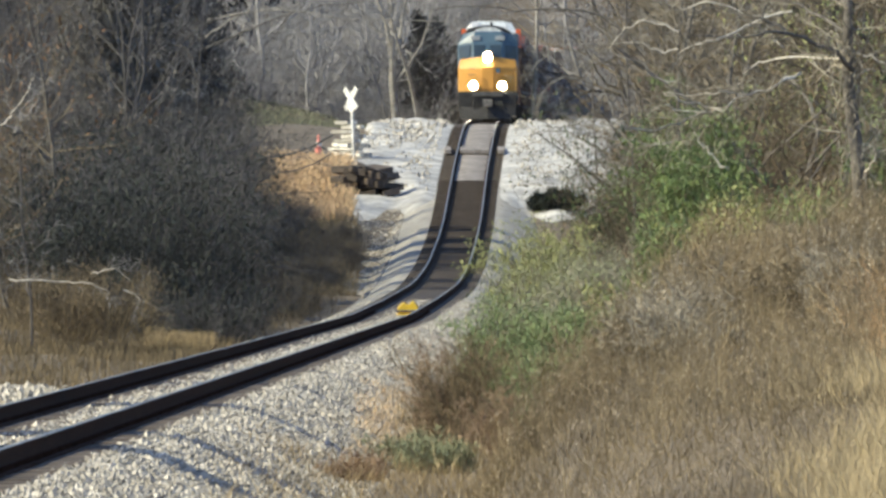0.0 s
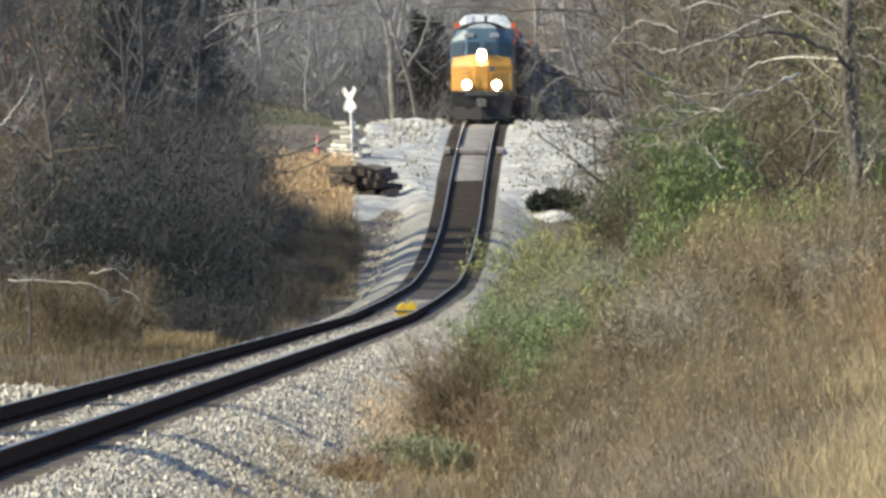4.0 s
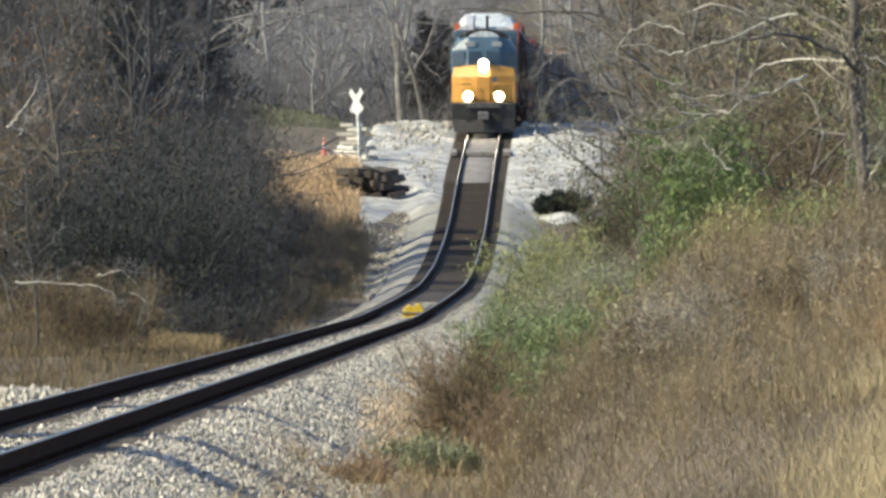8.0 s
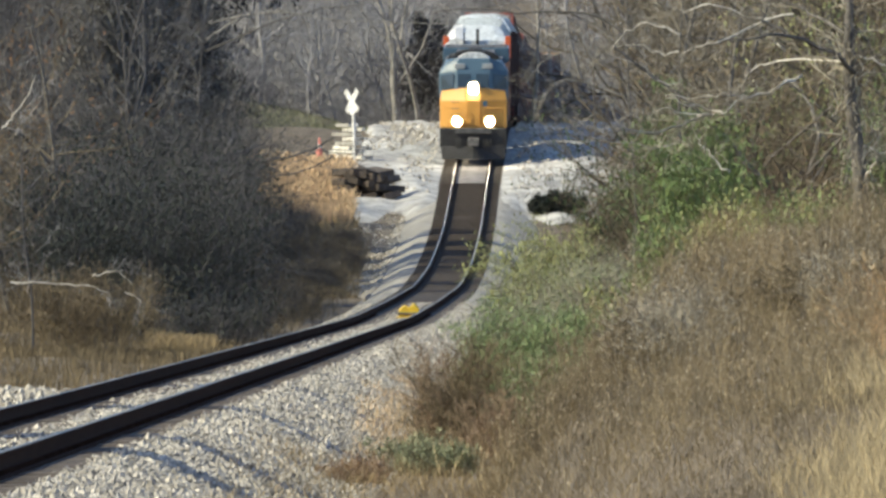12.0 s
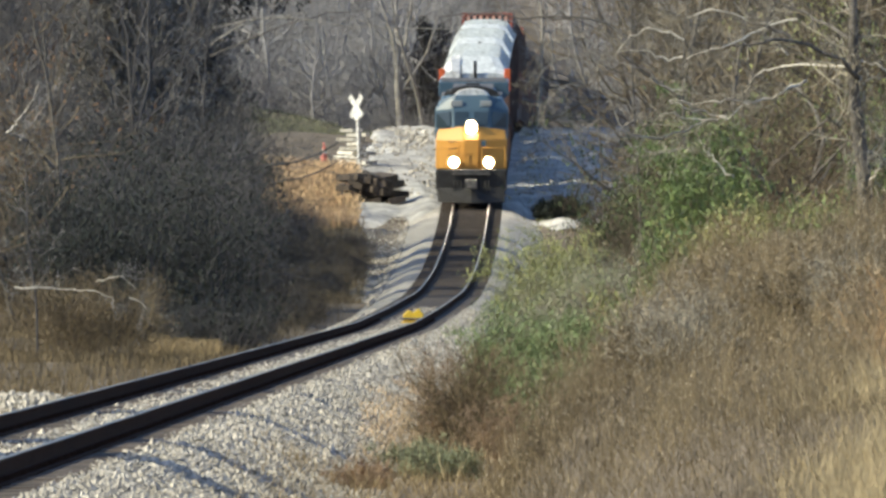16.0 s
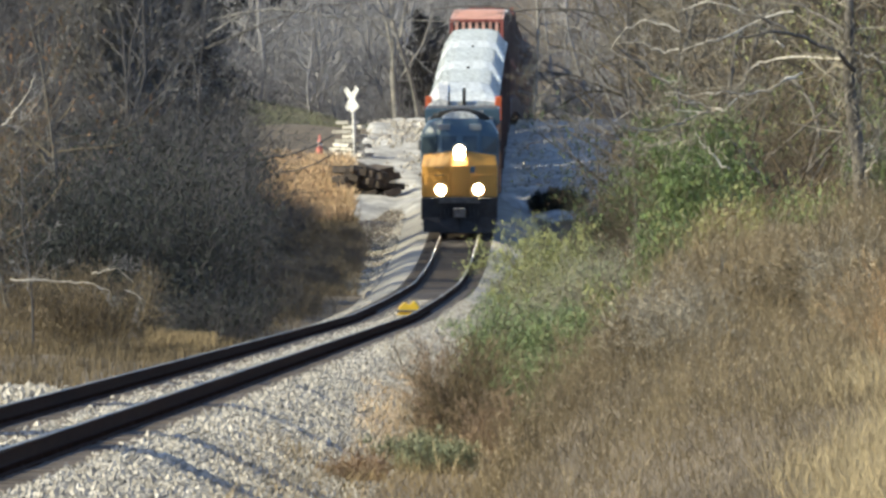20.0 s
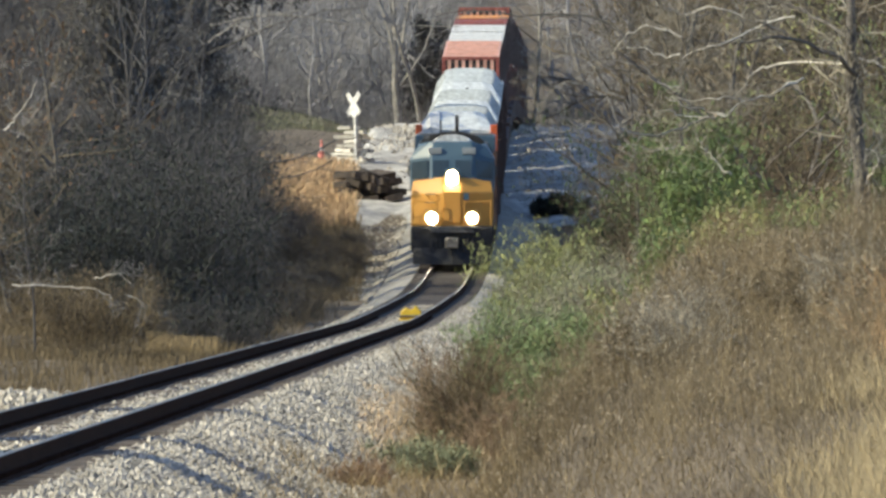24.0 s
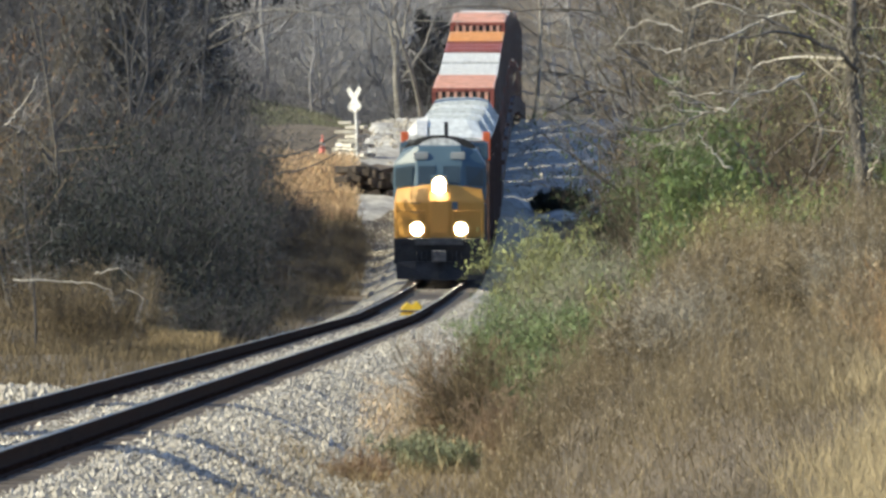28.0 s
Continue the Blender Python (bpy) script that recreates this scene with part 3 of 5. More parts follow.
def make_high_car(length, lead):
    """Tall covered freight car with galvanised roof and orange corner posts."""
    car = tagged(empty("covered_freight_car"), "tall covered freight car with pale grey roof and orange corner posts" if lead else "tall brown covered freight car with pale grey roof", "freight car")
    H, w = 5.4, 1.40
    sect = [(-w, 1.1), (w, 1.1), (w, 4.55), (-w, 4.55)]
    body = part("body", extrude(bmesh.new(), sect, 0.9, length - 0.3), M["brown"], car, "brown steel sides and ends")
    cap = [(-w - 0.02, 4.55), (w + 0.02, 4.55), (w + 0.02, 4.68), (1.02, 5.3), (0.6, H), (-0.6, H), (-1.02, 5.3), (-w - 0.02, 4.68)]
    hip = [(x, min(z, 4.75) if z > 4.7 else z) for x, z in cap]
    bm = bmesh.new()
    loft(bm, [[(x, y, z) for x, z in c] for y, c in ((0.75, hip), (4.6, cap), (length - 4.6, cap), (length - 0.2, hip))])
    roof = part("roof", bm, M["roof_grey"], car, "pale grey galvanised roof with sloping shoulders", 0.02)
    for y in np.arange(5.0, length - 5, 1.6):
        rib = [(x * 1.012, 4.68 + (z - 4.68) * 1.02 + 0.02) for x, z in cap[2:]]
        part("roof_rib", extrude(bmesh.new(), rib, y, y + 0.09), M["roof_grey"], roof)
    for s in (-1, 1):
        for y in (0.7, length - 0.5):
            part("corner_post", boxes((s * 1.42 - 0.12, s * 1.42 + 0.12, y, y + 0.25, 1.0, 3.95)), M["brown"], car, "", 0.02)
            if lead and y < 1:
                part("post_cap", boxes((s * 1.42 - 0.13, s * 1.42 + 0.13, y - 0.01, y + 0.26, 3.96, 4.95)), M["bright_orange"], car, "orange painted head of the corner post", 0.02)
        for y in np.arange(2.6, length - 1.5, 2.2):
            part("side_post", boxes((s * 1.43 - 0.04, s * 1.43 + 0.04, y, y + 0.14, 1.1, 4.54)), M["brown"], body)
    if lead:
        # White wedge added in place of the sun's glare on this shoulder.
        bm = bmesh.new()
        loft(bm, [[(-1.46, 0.65, 4.5), (-0.66, 0.65, 4.5), (-0.66, 0.7, 4.78), (-1.0, 0.7, 4.86), (-1.46, 0.72, 4.7)], [(-1.46, 3.4, 4.5), (-0.66, 3.4, 4.5), (-0.66, 3.4, 5.3), (-1.05, 3.2, 5.36), (-1.46, 2.9, 4.85)],
                  [(-1.46, 5.4, 4.5), (-0.66, 5.4, 4.5), (-0.66, 5.4, 5.44), (-1.05, 5.4, 5.36), (-1.46, 5.4, 4.8)]])
        part("end_cover", bm, M["white"], roof, "white piece added for the sun's glare on the roof's shoulder")
    part("end_post", boxes((-0.05, 0.09, 0.62, 0.74, 1.2, 5.3)), M["black"], body, "black vertical brace on the car's end")
    part("end_brace", boxes((-0.62, -0.56, 0.66, 0.74, 4.4, 5.1)), M["steel"], body)
    for z in np.arange(1.5, 4.5, 0.4):
        part("end_rung", boxes((0.55, 1.0, 0.78, 0.82, z, z + 0.03), (0.55, 0.58, 0.82, 0.91, z, z + 0.03), (0.97, 1.0, 0.82, 0.91, z, z + 0.03)), M["steel"], body)
    part("underframe", boxes((-0.4, 0.4, 0, length, 0.75, 1.1), (-1.3, 1.3, 0.9, length - 0.9, 0.95, 1.1)), M["black"], car)
    make_truck(car, 2.6, 2, 1.75, 0.45)
    make_truck(car, length - 2.6, 2, 1.75, 0.45)
    return car


def make_container(parent, y0, y1, z0, z1, body_m, end_m, label):
    w = 1.22
    # Body sides are dark brown for the train's shade, whatever the roof paint.
    box_ = part("container", boxes((-w, w, y0 + 0.06, y1 - 0.06, z0, z1 - 0.06)), M["brown"], parent, label)
    part("roof_panel", boxes((-w, w, y0 + 0.06, y1 - 0.06, z1 - 0.06, z1 - 0.03)), body_m, box_, label.split(" ")[0] + " roof panel")
    part("end_frame", boxes((-w - 0.01, -w + 0.14, y0, y0 + 0.1, z0, z1), (w - 0.14, w + 0.01, y0, y0 + 0.1, z0, z1), (-w + 0.14, w - 0.14, y0, y0 + 0.1, z1 - 0.14, z1), (-w + 0.14, w - 0.14, y0, y0 + 0.1, z0, z0 + 0.16)), end_m, box_)
    for x in np.linspace(-0.92, 0.92, 7):
        part("end_rib", boxes((x - 0.07, x + 0.07, y0 + 0.01, y0 + 0.07, z0 + 0.17, z1 - 0.15)), M["pink"] if end_m is M["red"] else end_m, box_)
    part("end_panel", boxes((-w + 0.14, w - 0.14, y0 + 0.05, y0 + 0.058, z0 + 0.16, z1 - 0.14)), M["black"] if end_m is M["red"] else end_m, box_)
    n = int((y1 - y0) / 0.6)
    roof_bm, left_bm, right_bm = bmesh.new(), bmesh.new(), bmesh.new()
    for k in range(n):
        y = y0 + 0.2 + k * (y1 - y0 - 0.5) / n
        box(roof_bm, -w + 0.08, w - 0.08, y, y + 0.28, z1 - 0.03, z1 - 0.005)
        box(right_bm, w, w + 0.03, y, y + 0.28, z0 + 0.16, z1 - 0.14)
        box(left_bm, -w - 0.03, -w, y, y + 0.28, z0 + 0.16, z1 - 0.14)
    part("roof_corrugation", roof_bm, body_m, box_)
    part("side_corrugation", left_bm, M["brown"], box_, "corrugated side coloured dark brown for its shade")
    part("side_corrugation", right_bm, M["brown"], box_, "corrugated side coloured dark brown for its shade")
    return box_


def make_well_car(length, top, paint, end, words):
    car = tagged(empty("container_car"), "well car stacked with two %s shipping containers" % words, "freight car")
    part("well_frame", boxes((-1.45, -1.28, 2.2, length - 2.2, 0.45, 1.25), (1.28, 1.45, 2.2, length - 2.2, 0.45, 1.25), (-1.3, 1.3, 0.6, 3.2, 0.95, 1.2), (-1.3, 1.3, length - 3.2, length - 0.6, 0.95, 1.2), (-0.25, 0.25, 0, length, 0.75, 0.95)), M["brown"], car, "rusty brown well frame")
    a, b = 0.45, length - 0.45
    make_container(car, a + 1.7, b - 1.7, 0.4, 2.9, M["brown"], M["red"], "brown lower container")
    make_container(car, a, b, 2.93, top, paint, end, words + " upper container")
    make_truck(car, 1.6, 2, 1.75, 0.45)
    make_truck(car, length - 1.6, 2, 1.75, 0.45)
    return car


def rail_pose(y, length):
    """Pose of a vehicle whose front stands at y on the line."""
    a, b = y + 0.18 * length, y + 0.82 * length
    p = Vector((float(line_x(a)), a, float(line_z(a))))
    q = Vector((float(line_x(b)), b, float(line_z(b))))
    d = (q - p).normalized()
    side = d.cross(Vector((0, 0, 1))).normalized()
    up = side.cross(d)
    o = p - d * 0.18 * length
    m = Matrix((side, d, up)).transposed().to_4x4()
    m.translation = o
    return m


TRAIN = []


def make_train():
    gap = 0.3
    back = 0.0
    eng = make_locomotive()
    TRAIN.append((eng, 22.3, back - 1.0))
    back = 22.3 + gap - 1.0
    high = make_high_car(26.5, True)
    mid = make_high_car(26.5, False)
    group = "covered freight cars of the train"
    for ob, length in ((high, 26.5), (mid, 26.5), (copy_thing(mid, Matrix.Identity(4)), 26.5)):
        tagged(ob, group=group)
        TRAIN.append((ob, length, back))
        back += length + gap
    first = {}
    for kind, length, top in (("pink", 23.0, 5.7), ("white", 19.5, 5.5), ("white", 13.0, 5.5), ("red", 13.0, 5.5), ("orange", 16.0, 5.5), ("pink", 19.5, 5.85), ("red", 13.0, 5.5), ("white", 19.5, 5.45), ("orange", 19.5, 5.45), ("white", 19.5, 5.45), ("red", 13.0, 5.5), ("white", 19.5, 5.45), ("orange", 19.5, 5.45)):
        if (kind, length, top) not in first:
            words = {"orange": "orange", "pink": "faded pinkish-red", "white": "white", "red": "red-brown"}[kind]
            first[kind, length, top] = ob = make_well_car(length, top, M[kind], M["white"] if kind == "white" else M["red"], words)
        else:
            ob = copy_thing(first[kind, length, top], Matrix.Identity(4))
        tagged(ob, group="container cars of the train")
        TRAIN.append((ob, length, back))
        back += length + gap


make_train()


def front_at(t):
    """Where the locomotive's headlamps stand at t seconds."""
    return 807 - 7 * t - 0.106 * t * t


def motions():
    for ob, length, back in TRAIN:
        walk(ob, [(t, rail_pose(front_at(t) + back, length)) for t in np.arange(0, 28.01, 0.5)])
    for wheels, y, r in ROLLING:
        walk(wheels, [(k / FPS, pose(0, y, r, math.degrees((front_at(0) - front_at(k / FPS)) / r) % 360)) for k in range(28 * FPS + 1)])


# ---- vegetation ----
def sweep(pts, rad, n=8):
    """One connected tube through the points."""
    pts, rad = np.asarray(pts, float), np.asarray(rad, float)
    d = np.gradient(pts, axis=0)
    d /= np.linalg.norm(d, axis=1, keepdims=True) + 1e-9
    ref = np.array([0.31, 0.93, 0.2])
    a = np.cross(d, ref)
    a /= np.linalg.norm(a, axis=1, keepdims=True) + 1e-9
    b = np.cross(d, a)
    w = 2 * pi * np.arange(n) / n
    v = pts[:, None] + rad[:, None, None] * (a[:, None] * np.cos(w)[None, :, None] + b[:, None] * np.sin(w)[None, :, None])
    base = (np.arange(len(pts) - 1) * n)[:, None]
    f = np.concatenate([np.concatenate([base + k, base + (k + 1) % n, base + n + (k + 1) % n, base + n + k], 1) for k in range(n)], 0)
    return v.reshape(-1, 3), f


def branch_out(rng, start, direction, length, radius, level, out, depth, kids=(5, 4, 3), wander=0.22, rise=0.15, lows=0.28):
    """Grow one branch in short joints, and its side branches; (points, radii) are stored by level."""
    n = max(3, int(4 + length * (0.6 if level else 0.9)))
    p, d = np.array(start, float), np.array(direction, float)
    pts, step = [p.copy()], length / n
    turn = rng.normal(0, wander * (0.45 if level == 0 else 1), (n, 3))
    turn[:, 2] += rise * (0.3 if level else 0.05)
    for k in range(n):
        d = d + turn[k]
        d /= math.sqrt(d[0] * d[0] + d[1] * d[1] + d[2] * d[2])
        p = p + d * step
        pts.append(p)
    pts = np.array(pts)
    rad = radius * np.linspace(1, 0.32, n + 1)
    out[level].append((pts, rad))
    if level >= depth:
        return
    for k in range(kids[min(level, len(kids) - 1)]):
        f = rng.uniform(lows if level == 0 else 0.15, 0.98)
        i = min(int(f * n), n - 1)
        base = pts[i] + (pts[i + 1] - pts[i]) * (f * n - i)
        along = pts[i + 1] - pts[i]
        along /= np.linalg.norm(along)
        side = rng.normal(0, 1, 3)
        side -= along * side.dot(along)
        side /= np.linalg.norm(side) + 1e-9
        spread = rng.uniform(0.6, 1.25)
        branch_out(rng, base, along * cos(spread) + side * sin(spread), length * rng.uniform(0.32, 0.58) * (1.05 - 0.5 * f), max(rad[i] * rng.uniform(0.4, 0.62), 0.005), level + 1, out, depth, kids, wander, rise)


def stick_list(chains):
    p0 = np.concatenate([c[0][:-1] for c in chains])
    p1 = np.concatenate([c[0][1:] for c in chains])
    return p0, p1, np.concatenate([c[1][:-1] for c in chains]), np.concatenate([c[1][1:] for c in chains])


def chains_mesh(name, chains, material, n=3, fine=()):
    """Sticks with n sides; the finest ones are flat slips."""
    sets = [prisms(*stick_list(chains), n)] if chains else []
    if fine:
        p0, p1, r0, r1 = stick_list(fine)
        sets.append(slivers(p0, p1, (r0 + r1) * 1.15, np.random.default_rng(1)))
    return mesh_from(name, *join(sets), material)


def crown(parent, name, me, label=""):
    return tagged(child(name, me, parent, label), kind="stuff")


def make_tree(name, label, height, radius, seed, trunk_m="bark", twig_m="twig", kids=(14, 7, 5), leaf=None, leaves=0, leaf_size=0.16, wander=0.2, rise=0.15, lows=0.28):
    rng = np.random.default_rng(seed)
    out = [[], [], [], []]
    branch_out(rng, (0, 0, -0.3), (rng.normal(0, 0.06), rng.normal(0, 0.06), 1), height, radius, 0, out, 3, kids, wander, rise, lows)
    tree = tagged(empty(name), label, "tree")
    child("trunk", mesh_from("trunk", *sweep(*out[0][0], 9), M[trunk_m], True), tree)
    crown(tree, "crown", chains_mesh("crown", out[1] + out[2], M[twig_m], 3, out[3]), "bare branches and fine twigs")
    if leaf:
        ends = stick_list(out[2] + out[3])[1]
        at = ends[rng.integers(0, len(ends), leaves)] + rng.normal(0, 0.12, (leaves, 3))
        v, f = slivers(at, at + rng.normal(0, 1, (leaves, 3)) * leaf_size, rng.uniform(0.5, 1, leaves) * leaf_size, rng)
        crown(tree, "foliage", mesh_from("foliage", v, f, M[leaf]))
    return tree


def make_shrub(name, label, height, spread, seed, stems=26, material="brush", leaf=None, leaves=0, leaf_size=0.08, twiggy=(5, 4), thick=0.012, lean=(0, 0), wander=0.2, flare=0.55):
    rng = np.random.default_rng(seed)
    out = [[], [], []]
    for k in range(stems):
        a, r = rng.uniform(0, 2 * pi), rng.uniform(0, 1) ** 0.6
        base = np.array([cos(a) * r * spread * 0.45, sin(a) * r * spread * 0.45, -0.1])
        d = np.array([cos(a) * r * flare + lean[0], sin(a) * r * flare + lean[1], 1.0])
        branch_out(rng, base, d / np.linalg.norm(d), height * rng.uniform(0.55, 1.0), thick * rng.uniform(0.7, 1.4), 0, out, 2, twiggy, wander)
    shrub = tagged(empty(name), label, "shrub")
    crown(shrub, "framework", chains_mesh("framework", out[0], M[material]), "woody stems")
    crown(shrub, "twig_mass", chains_mesh("twig_mass", out[1], M[material], 3, out[2]), "fine bare twigs")
    if leaf:
        ends = stick_list(out[1] + out[2])[1]
        at = ends[rng.integers(0, len(ends), leaves)] + rng.normal(0, 0.08, (leaves, 3)) * spread * 0.5
        v, f = slivers(at, at + rng.normal(0, 1, (leaves, 3)) * leaf_size + [0, 0, leaf_size * 0.5], rng.uniform(0.4, 1, leaves) * leaf_size, rng)
        crown(shrub, "foliage", mesh_from("foliage", v, f, M[leaf]))
    return shrub


def make_cedar(name, label, height, spread, seed, leaf="fur", count=7000, size=0.12, low=0.03):
    """Bushy conifer: a trunk, rising boughs, sprays of foliage with gaps."""
    rng = np.random.default_rng(seed)
    out = [[], [], []]
    branch_out(rng, (0, 0, -0.2), (0, 0, 1), height, 0.02 * height, 0, out, 0)
    for k in range(int(14 * height)):
        z = height * rng.uniform(low, 0.95)
        a = rng.uniform(0, 2 * pi)
        reach = spread * 0.5 * (1 - (z / height) ** 1.6) * rng.uniform(0.5, 1.2) + 0.12
        d = np.array([cos(a), sin(a), 0.55])
        branch_out(rng, (0, 0, z), d / np.linalg.norm(d), reach * 1.15, 0.014, 1, out, 2, (5, 6), 0.2)
    tree = tagged(empty(name), label, "conifer")
    child("trunk", mesh_from("trunk", *sweep(*out[0][0], 7), M["bark"], True), tree)
    crown(tree, "crown", chains_mesh("crown", out[1], M["bark"], 3, out[2]))
    a0, a1, _, _ = stick_list(out[1] + out[2])
    pick = rng.integers(0, len(a0), count)
    d = (a1 - a0)[pick]
    at = a0[pick] + d * rng.uniform(0, 1, (count, 1)) + rng.normal(0, 0.04, (count, 3))
    d /= np.linalg.norm(d, axis=1, keepdims=True) + 1e-9
    d = d + rng.normal(0, 0.6, (count, 3)) + [0, 0, 0.3]
    v, f = slivers(at, at + d * size * rng.uniform(0.6, 1.4, (count, 1)), rng.uniform(0.25, 0.5, count) * size, rng)
    crown(tree, "foliage", mesh_from("foliage", v, f, M[leaf]))
    return tree


def stand(ob, x, y, turn=0.0, scale=1.0, sink=0.0):
    ob.scale = (scale, scale, scale)
    ob.location = (x, y, float(surface_at(x, y)) - sink)
    ob.rotation_euler = (0, 0, turn)
    return ob


def spread_copies(kinds, places, seed, group, smin=0.8, smax=1.2):
    """Stand copies of the given kinds at the places, the firsts included."""
    rng = random.Random(seed)
    used = set()
    for i, (x, y) in enumerate(places):
        k = i if i < len(kinds) else rng.randrange(len(kinds))
        ob = kinds[k]
        if k in used:
            ob = copy_thing(ob, Matrix.Identity(4))
        used.add(k)
        tagged(ob, group=group)
        stand(ob, x, y, rng.uniform(0, 6.28), rng.uniform(smin, smax))


def col(c, y):
    """Sideways place of a line of sight at the distance y; c runs from 0 to 1568 across the view."""
    return (c - 784) * y / 28000


def spot(c, r, y):
    """A point of the view at the distance y; r runs from 0 at the top to 882."""
    return np.array([col(c, y), y, CAM_Z - TILT * y + (441 - r) * y / 28000])


def scatter(n, y0, y1, c0, c1, seed, clear=4.2):
    r = random.Random(seed)
    res = []
    while len(res) < n:
        y = r.uniform(y0, y1)
        x = col(r.uniform(c0, c1), y)
        if abs(x - float(line_x(y))) > clear:
            res.append((x, y))
    return res


def make_woods():
    bare = [make_tree("bare_tree", "tall bare grey-brown winter tree", h, r, s, kids=k, lows=0.12) for h, r, s, k in ((13, 0.15, 11, (20, 9, 5)), (15, 0.18, 12, (22, 9, 5)), (11, 0.11, 13, (20, 9, 5)), (14, 0.13, 14, (19, 8, 5)))]
    # These trees take the shade-dark bark and twig colours.
    shade = [make_tree("bare_tree", "bare tree darkened for the wood's shade", h, r, s, "shaded_brush", "shaded_twig", k, lows=0.1) for h, r, s, k in ((13, 0.06, 15, (26, 10, 5)), (11, 0.05, 16, (26, 10, 5)), (14, 0.065, 17, (24, 10, 5)))]
    # Far trees are coloured pale to stand for the haze before them.
    far = [make_tree("distant_tree", "bare tree in the distance, pale grey with haze in its colour", h, r, s, "hazed_twig", "hazed_twig", k, lows=0.08) for h, r, s, k in ((12, 0.13, 61, (22, 9, 4)), (10, 0.10, 62, (22, 9, 4)))]
    rust = [make_tree("leafy_oak", "slender oak holding rust-brown dead leaves", 8, 0.07, 21, kids=(14, 7, 4), leaf="rust_leaf", leaves=260, leaf_size=0.07)]
    vine = [make_tree("vine_covered_tree", "bare tree overgrown with dark green vines", 8, 0.12, 31, kids=(14, 7, 4), leaf="shaded_dull_leaf", leaves=3600, leaf_size=0.1)]
    brush = [make_shrub("brush_thicket", "dense tangled brown winter brush", h, w, s, stems=n, twiggy=(7, 5), thick=t) for h, w, s, n, t in ((3.2, 3.4, 41, 40, 0.014), (2.4, 3.2, 42, 40, 0.012), (4.6, 3.4, 43, 34, 0.016))]
    pale = [make_shrub("brush_thicket", "brush in the distance, grey-brown with haze in its colour", h, 3.6, s, stems=36, twiggy=(7, 5), thick=0.016, material="hazed_twig") for h, s in ((3.4, 64), (4.8, 65))]
    right = scatter(24, 460, 690, 1200, 1700, 3) + scatter(20, 700, 840, 1090, 1600, 4)
    rw = random.Random(77)
    # Unseen trees left of the view, added to shade the wood.
    outer = [(rw.uniform(-46, -19), rw.uniform(430, 680)) for k in range(36)]
    spread_copies(shade, scatter(54, 490, 690, -160, 290, 1) + outer, 5, "dark trees of the shaded wood", 0.75, 1.2)
    gnarl = [make_tree("bare_tree", "twisted bare tree with curving tan twigs", h, r, s, "bark", "tan_twig", (20, 10, 6), lows=0.06, wander=0.4, rise=0.1) for h, r, s in ((8, 0.08, 18), (9.5, 0.1, 19), (7, 0.07, 20))]
    spread_copies(gnarl, scatter(34, 365, 560, 1170, 1700, 33, 7) + scatter(10, 560, 690, 1120, 1300, 34, 7), 35, "twisted bare trees", 0.7, 1.15)
    spread_copies([copy_thing(g, Matrix.Identity(4)) for g in gnarl], scatter(9, 410, 480, -180, 40, 2), 37, "small twisted trees across the track", 0.45, 0.75)
    dusk = [make_tree("bare_tree", "twisted bare tree darkened for the wood's shade", h, r, s, "shaded_brush", "shaded_twig", (20, 10, 6), lows=0.06, wander=0.45, rise=0.08) for h, r, s in ((8, 0.06, 121), (9.5, 0.07, 122))]
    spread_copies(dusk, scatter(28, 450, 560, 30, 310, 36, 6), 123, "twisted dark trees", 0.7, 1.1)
    spread_copies(bare, right, 8, "bare woodland trees", 0.75, 1.2)
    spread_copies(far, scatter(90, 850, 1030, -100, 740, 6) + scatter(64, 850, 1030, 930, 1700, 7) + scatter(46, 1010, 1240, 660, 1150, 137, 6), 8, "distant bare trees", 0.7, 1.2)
    spread_copies(rust, scatter(5, 430, 520, -40, 90, 9) + scatter(3, 450, 650, 1150, 1500, 10), 11, "oaks with dead leaves")
    spread_copies(vine, scatter(9, 520, 690, 60, 230, 12), 14, "vine-covered trees")
    # Thickets whose stem and leaf colours already hold the shade.
    murk = [make_shrub("dark_thicket", "dense tangle of vines and evergreen brush darkened for shade", h, 3.4, s, 36, m, leaf, n, 0.05, (9, 6), 0.014) for h, s, m, leaf, n in ((4.4, 51, "shaded_brush", "shaded_leaf", 8000), (5.6, 52, "shaded_twig", "shaded_dull_leaf", 3500), (3.0, 53, "shaded_brush", "shaded_leaf", 6500), (5.0, 50, "shaded_brush", "shaded_leaf", 6500))]
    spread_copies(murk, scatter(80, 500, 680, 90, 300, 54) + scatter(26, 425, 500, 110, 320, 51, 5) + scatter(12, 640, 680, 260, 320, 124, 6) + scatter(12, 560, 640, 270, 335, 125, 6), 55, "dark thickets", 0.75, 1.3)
    ivy = [make_shrub("ivy_thicket", "dark green ivy-hung thicket behind the bare trees", h, 2.6, s, 30, "brush", "ivy", 5000, 0.07, (8, 5), 0.014) for h, s in ((6.0, 141), (4.5, 142))]
    spread_copies(ivy, scatter(26, 470, 600, 1160, 1640, 143, 7), 144, "ivy-hung thickets", 0.8, 1.2)
    spread_copies([make_shrub("dark_thicket", "low dark tangle of brush beside the ballast", 2.0, 3.0, 56, 36, "twig", "shaded_dull_leaf", 900, 0.05, (8, 6), 0.014)], scatter(60, 480, 620, 330, 580, 57, 4.2) + scatter(46, 580, 648, 430, 660, 126, 4.2), 58, "low dark thickets", 0.3, 0.65)
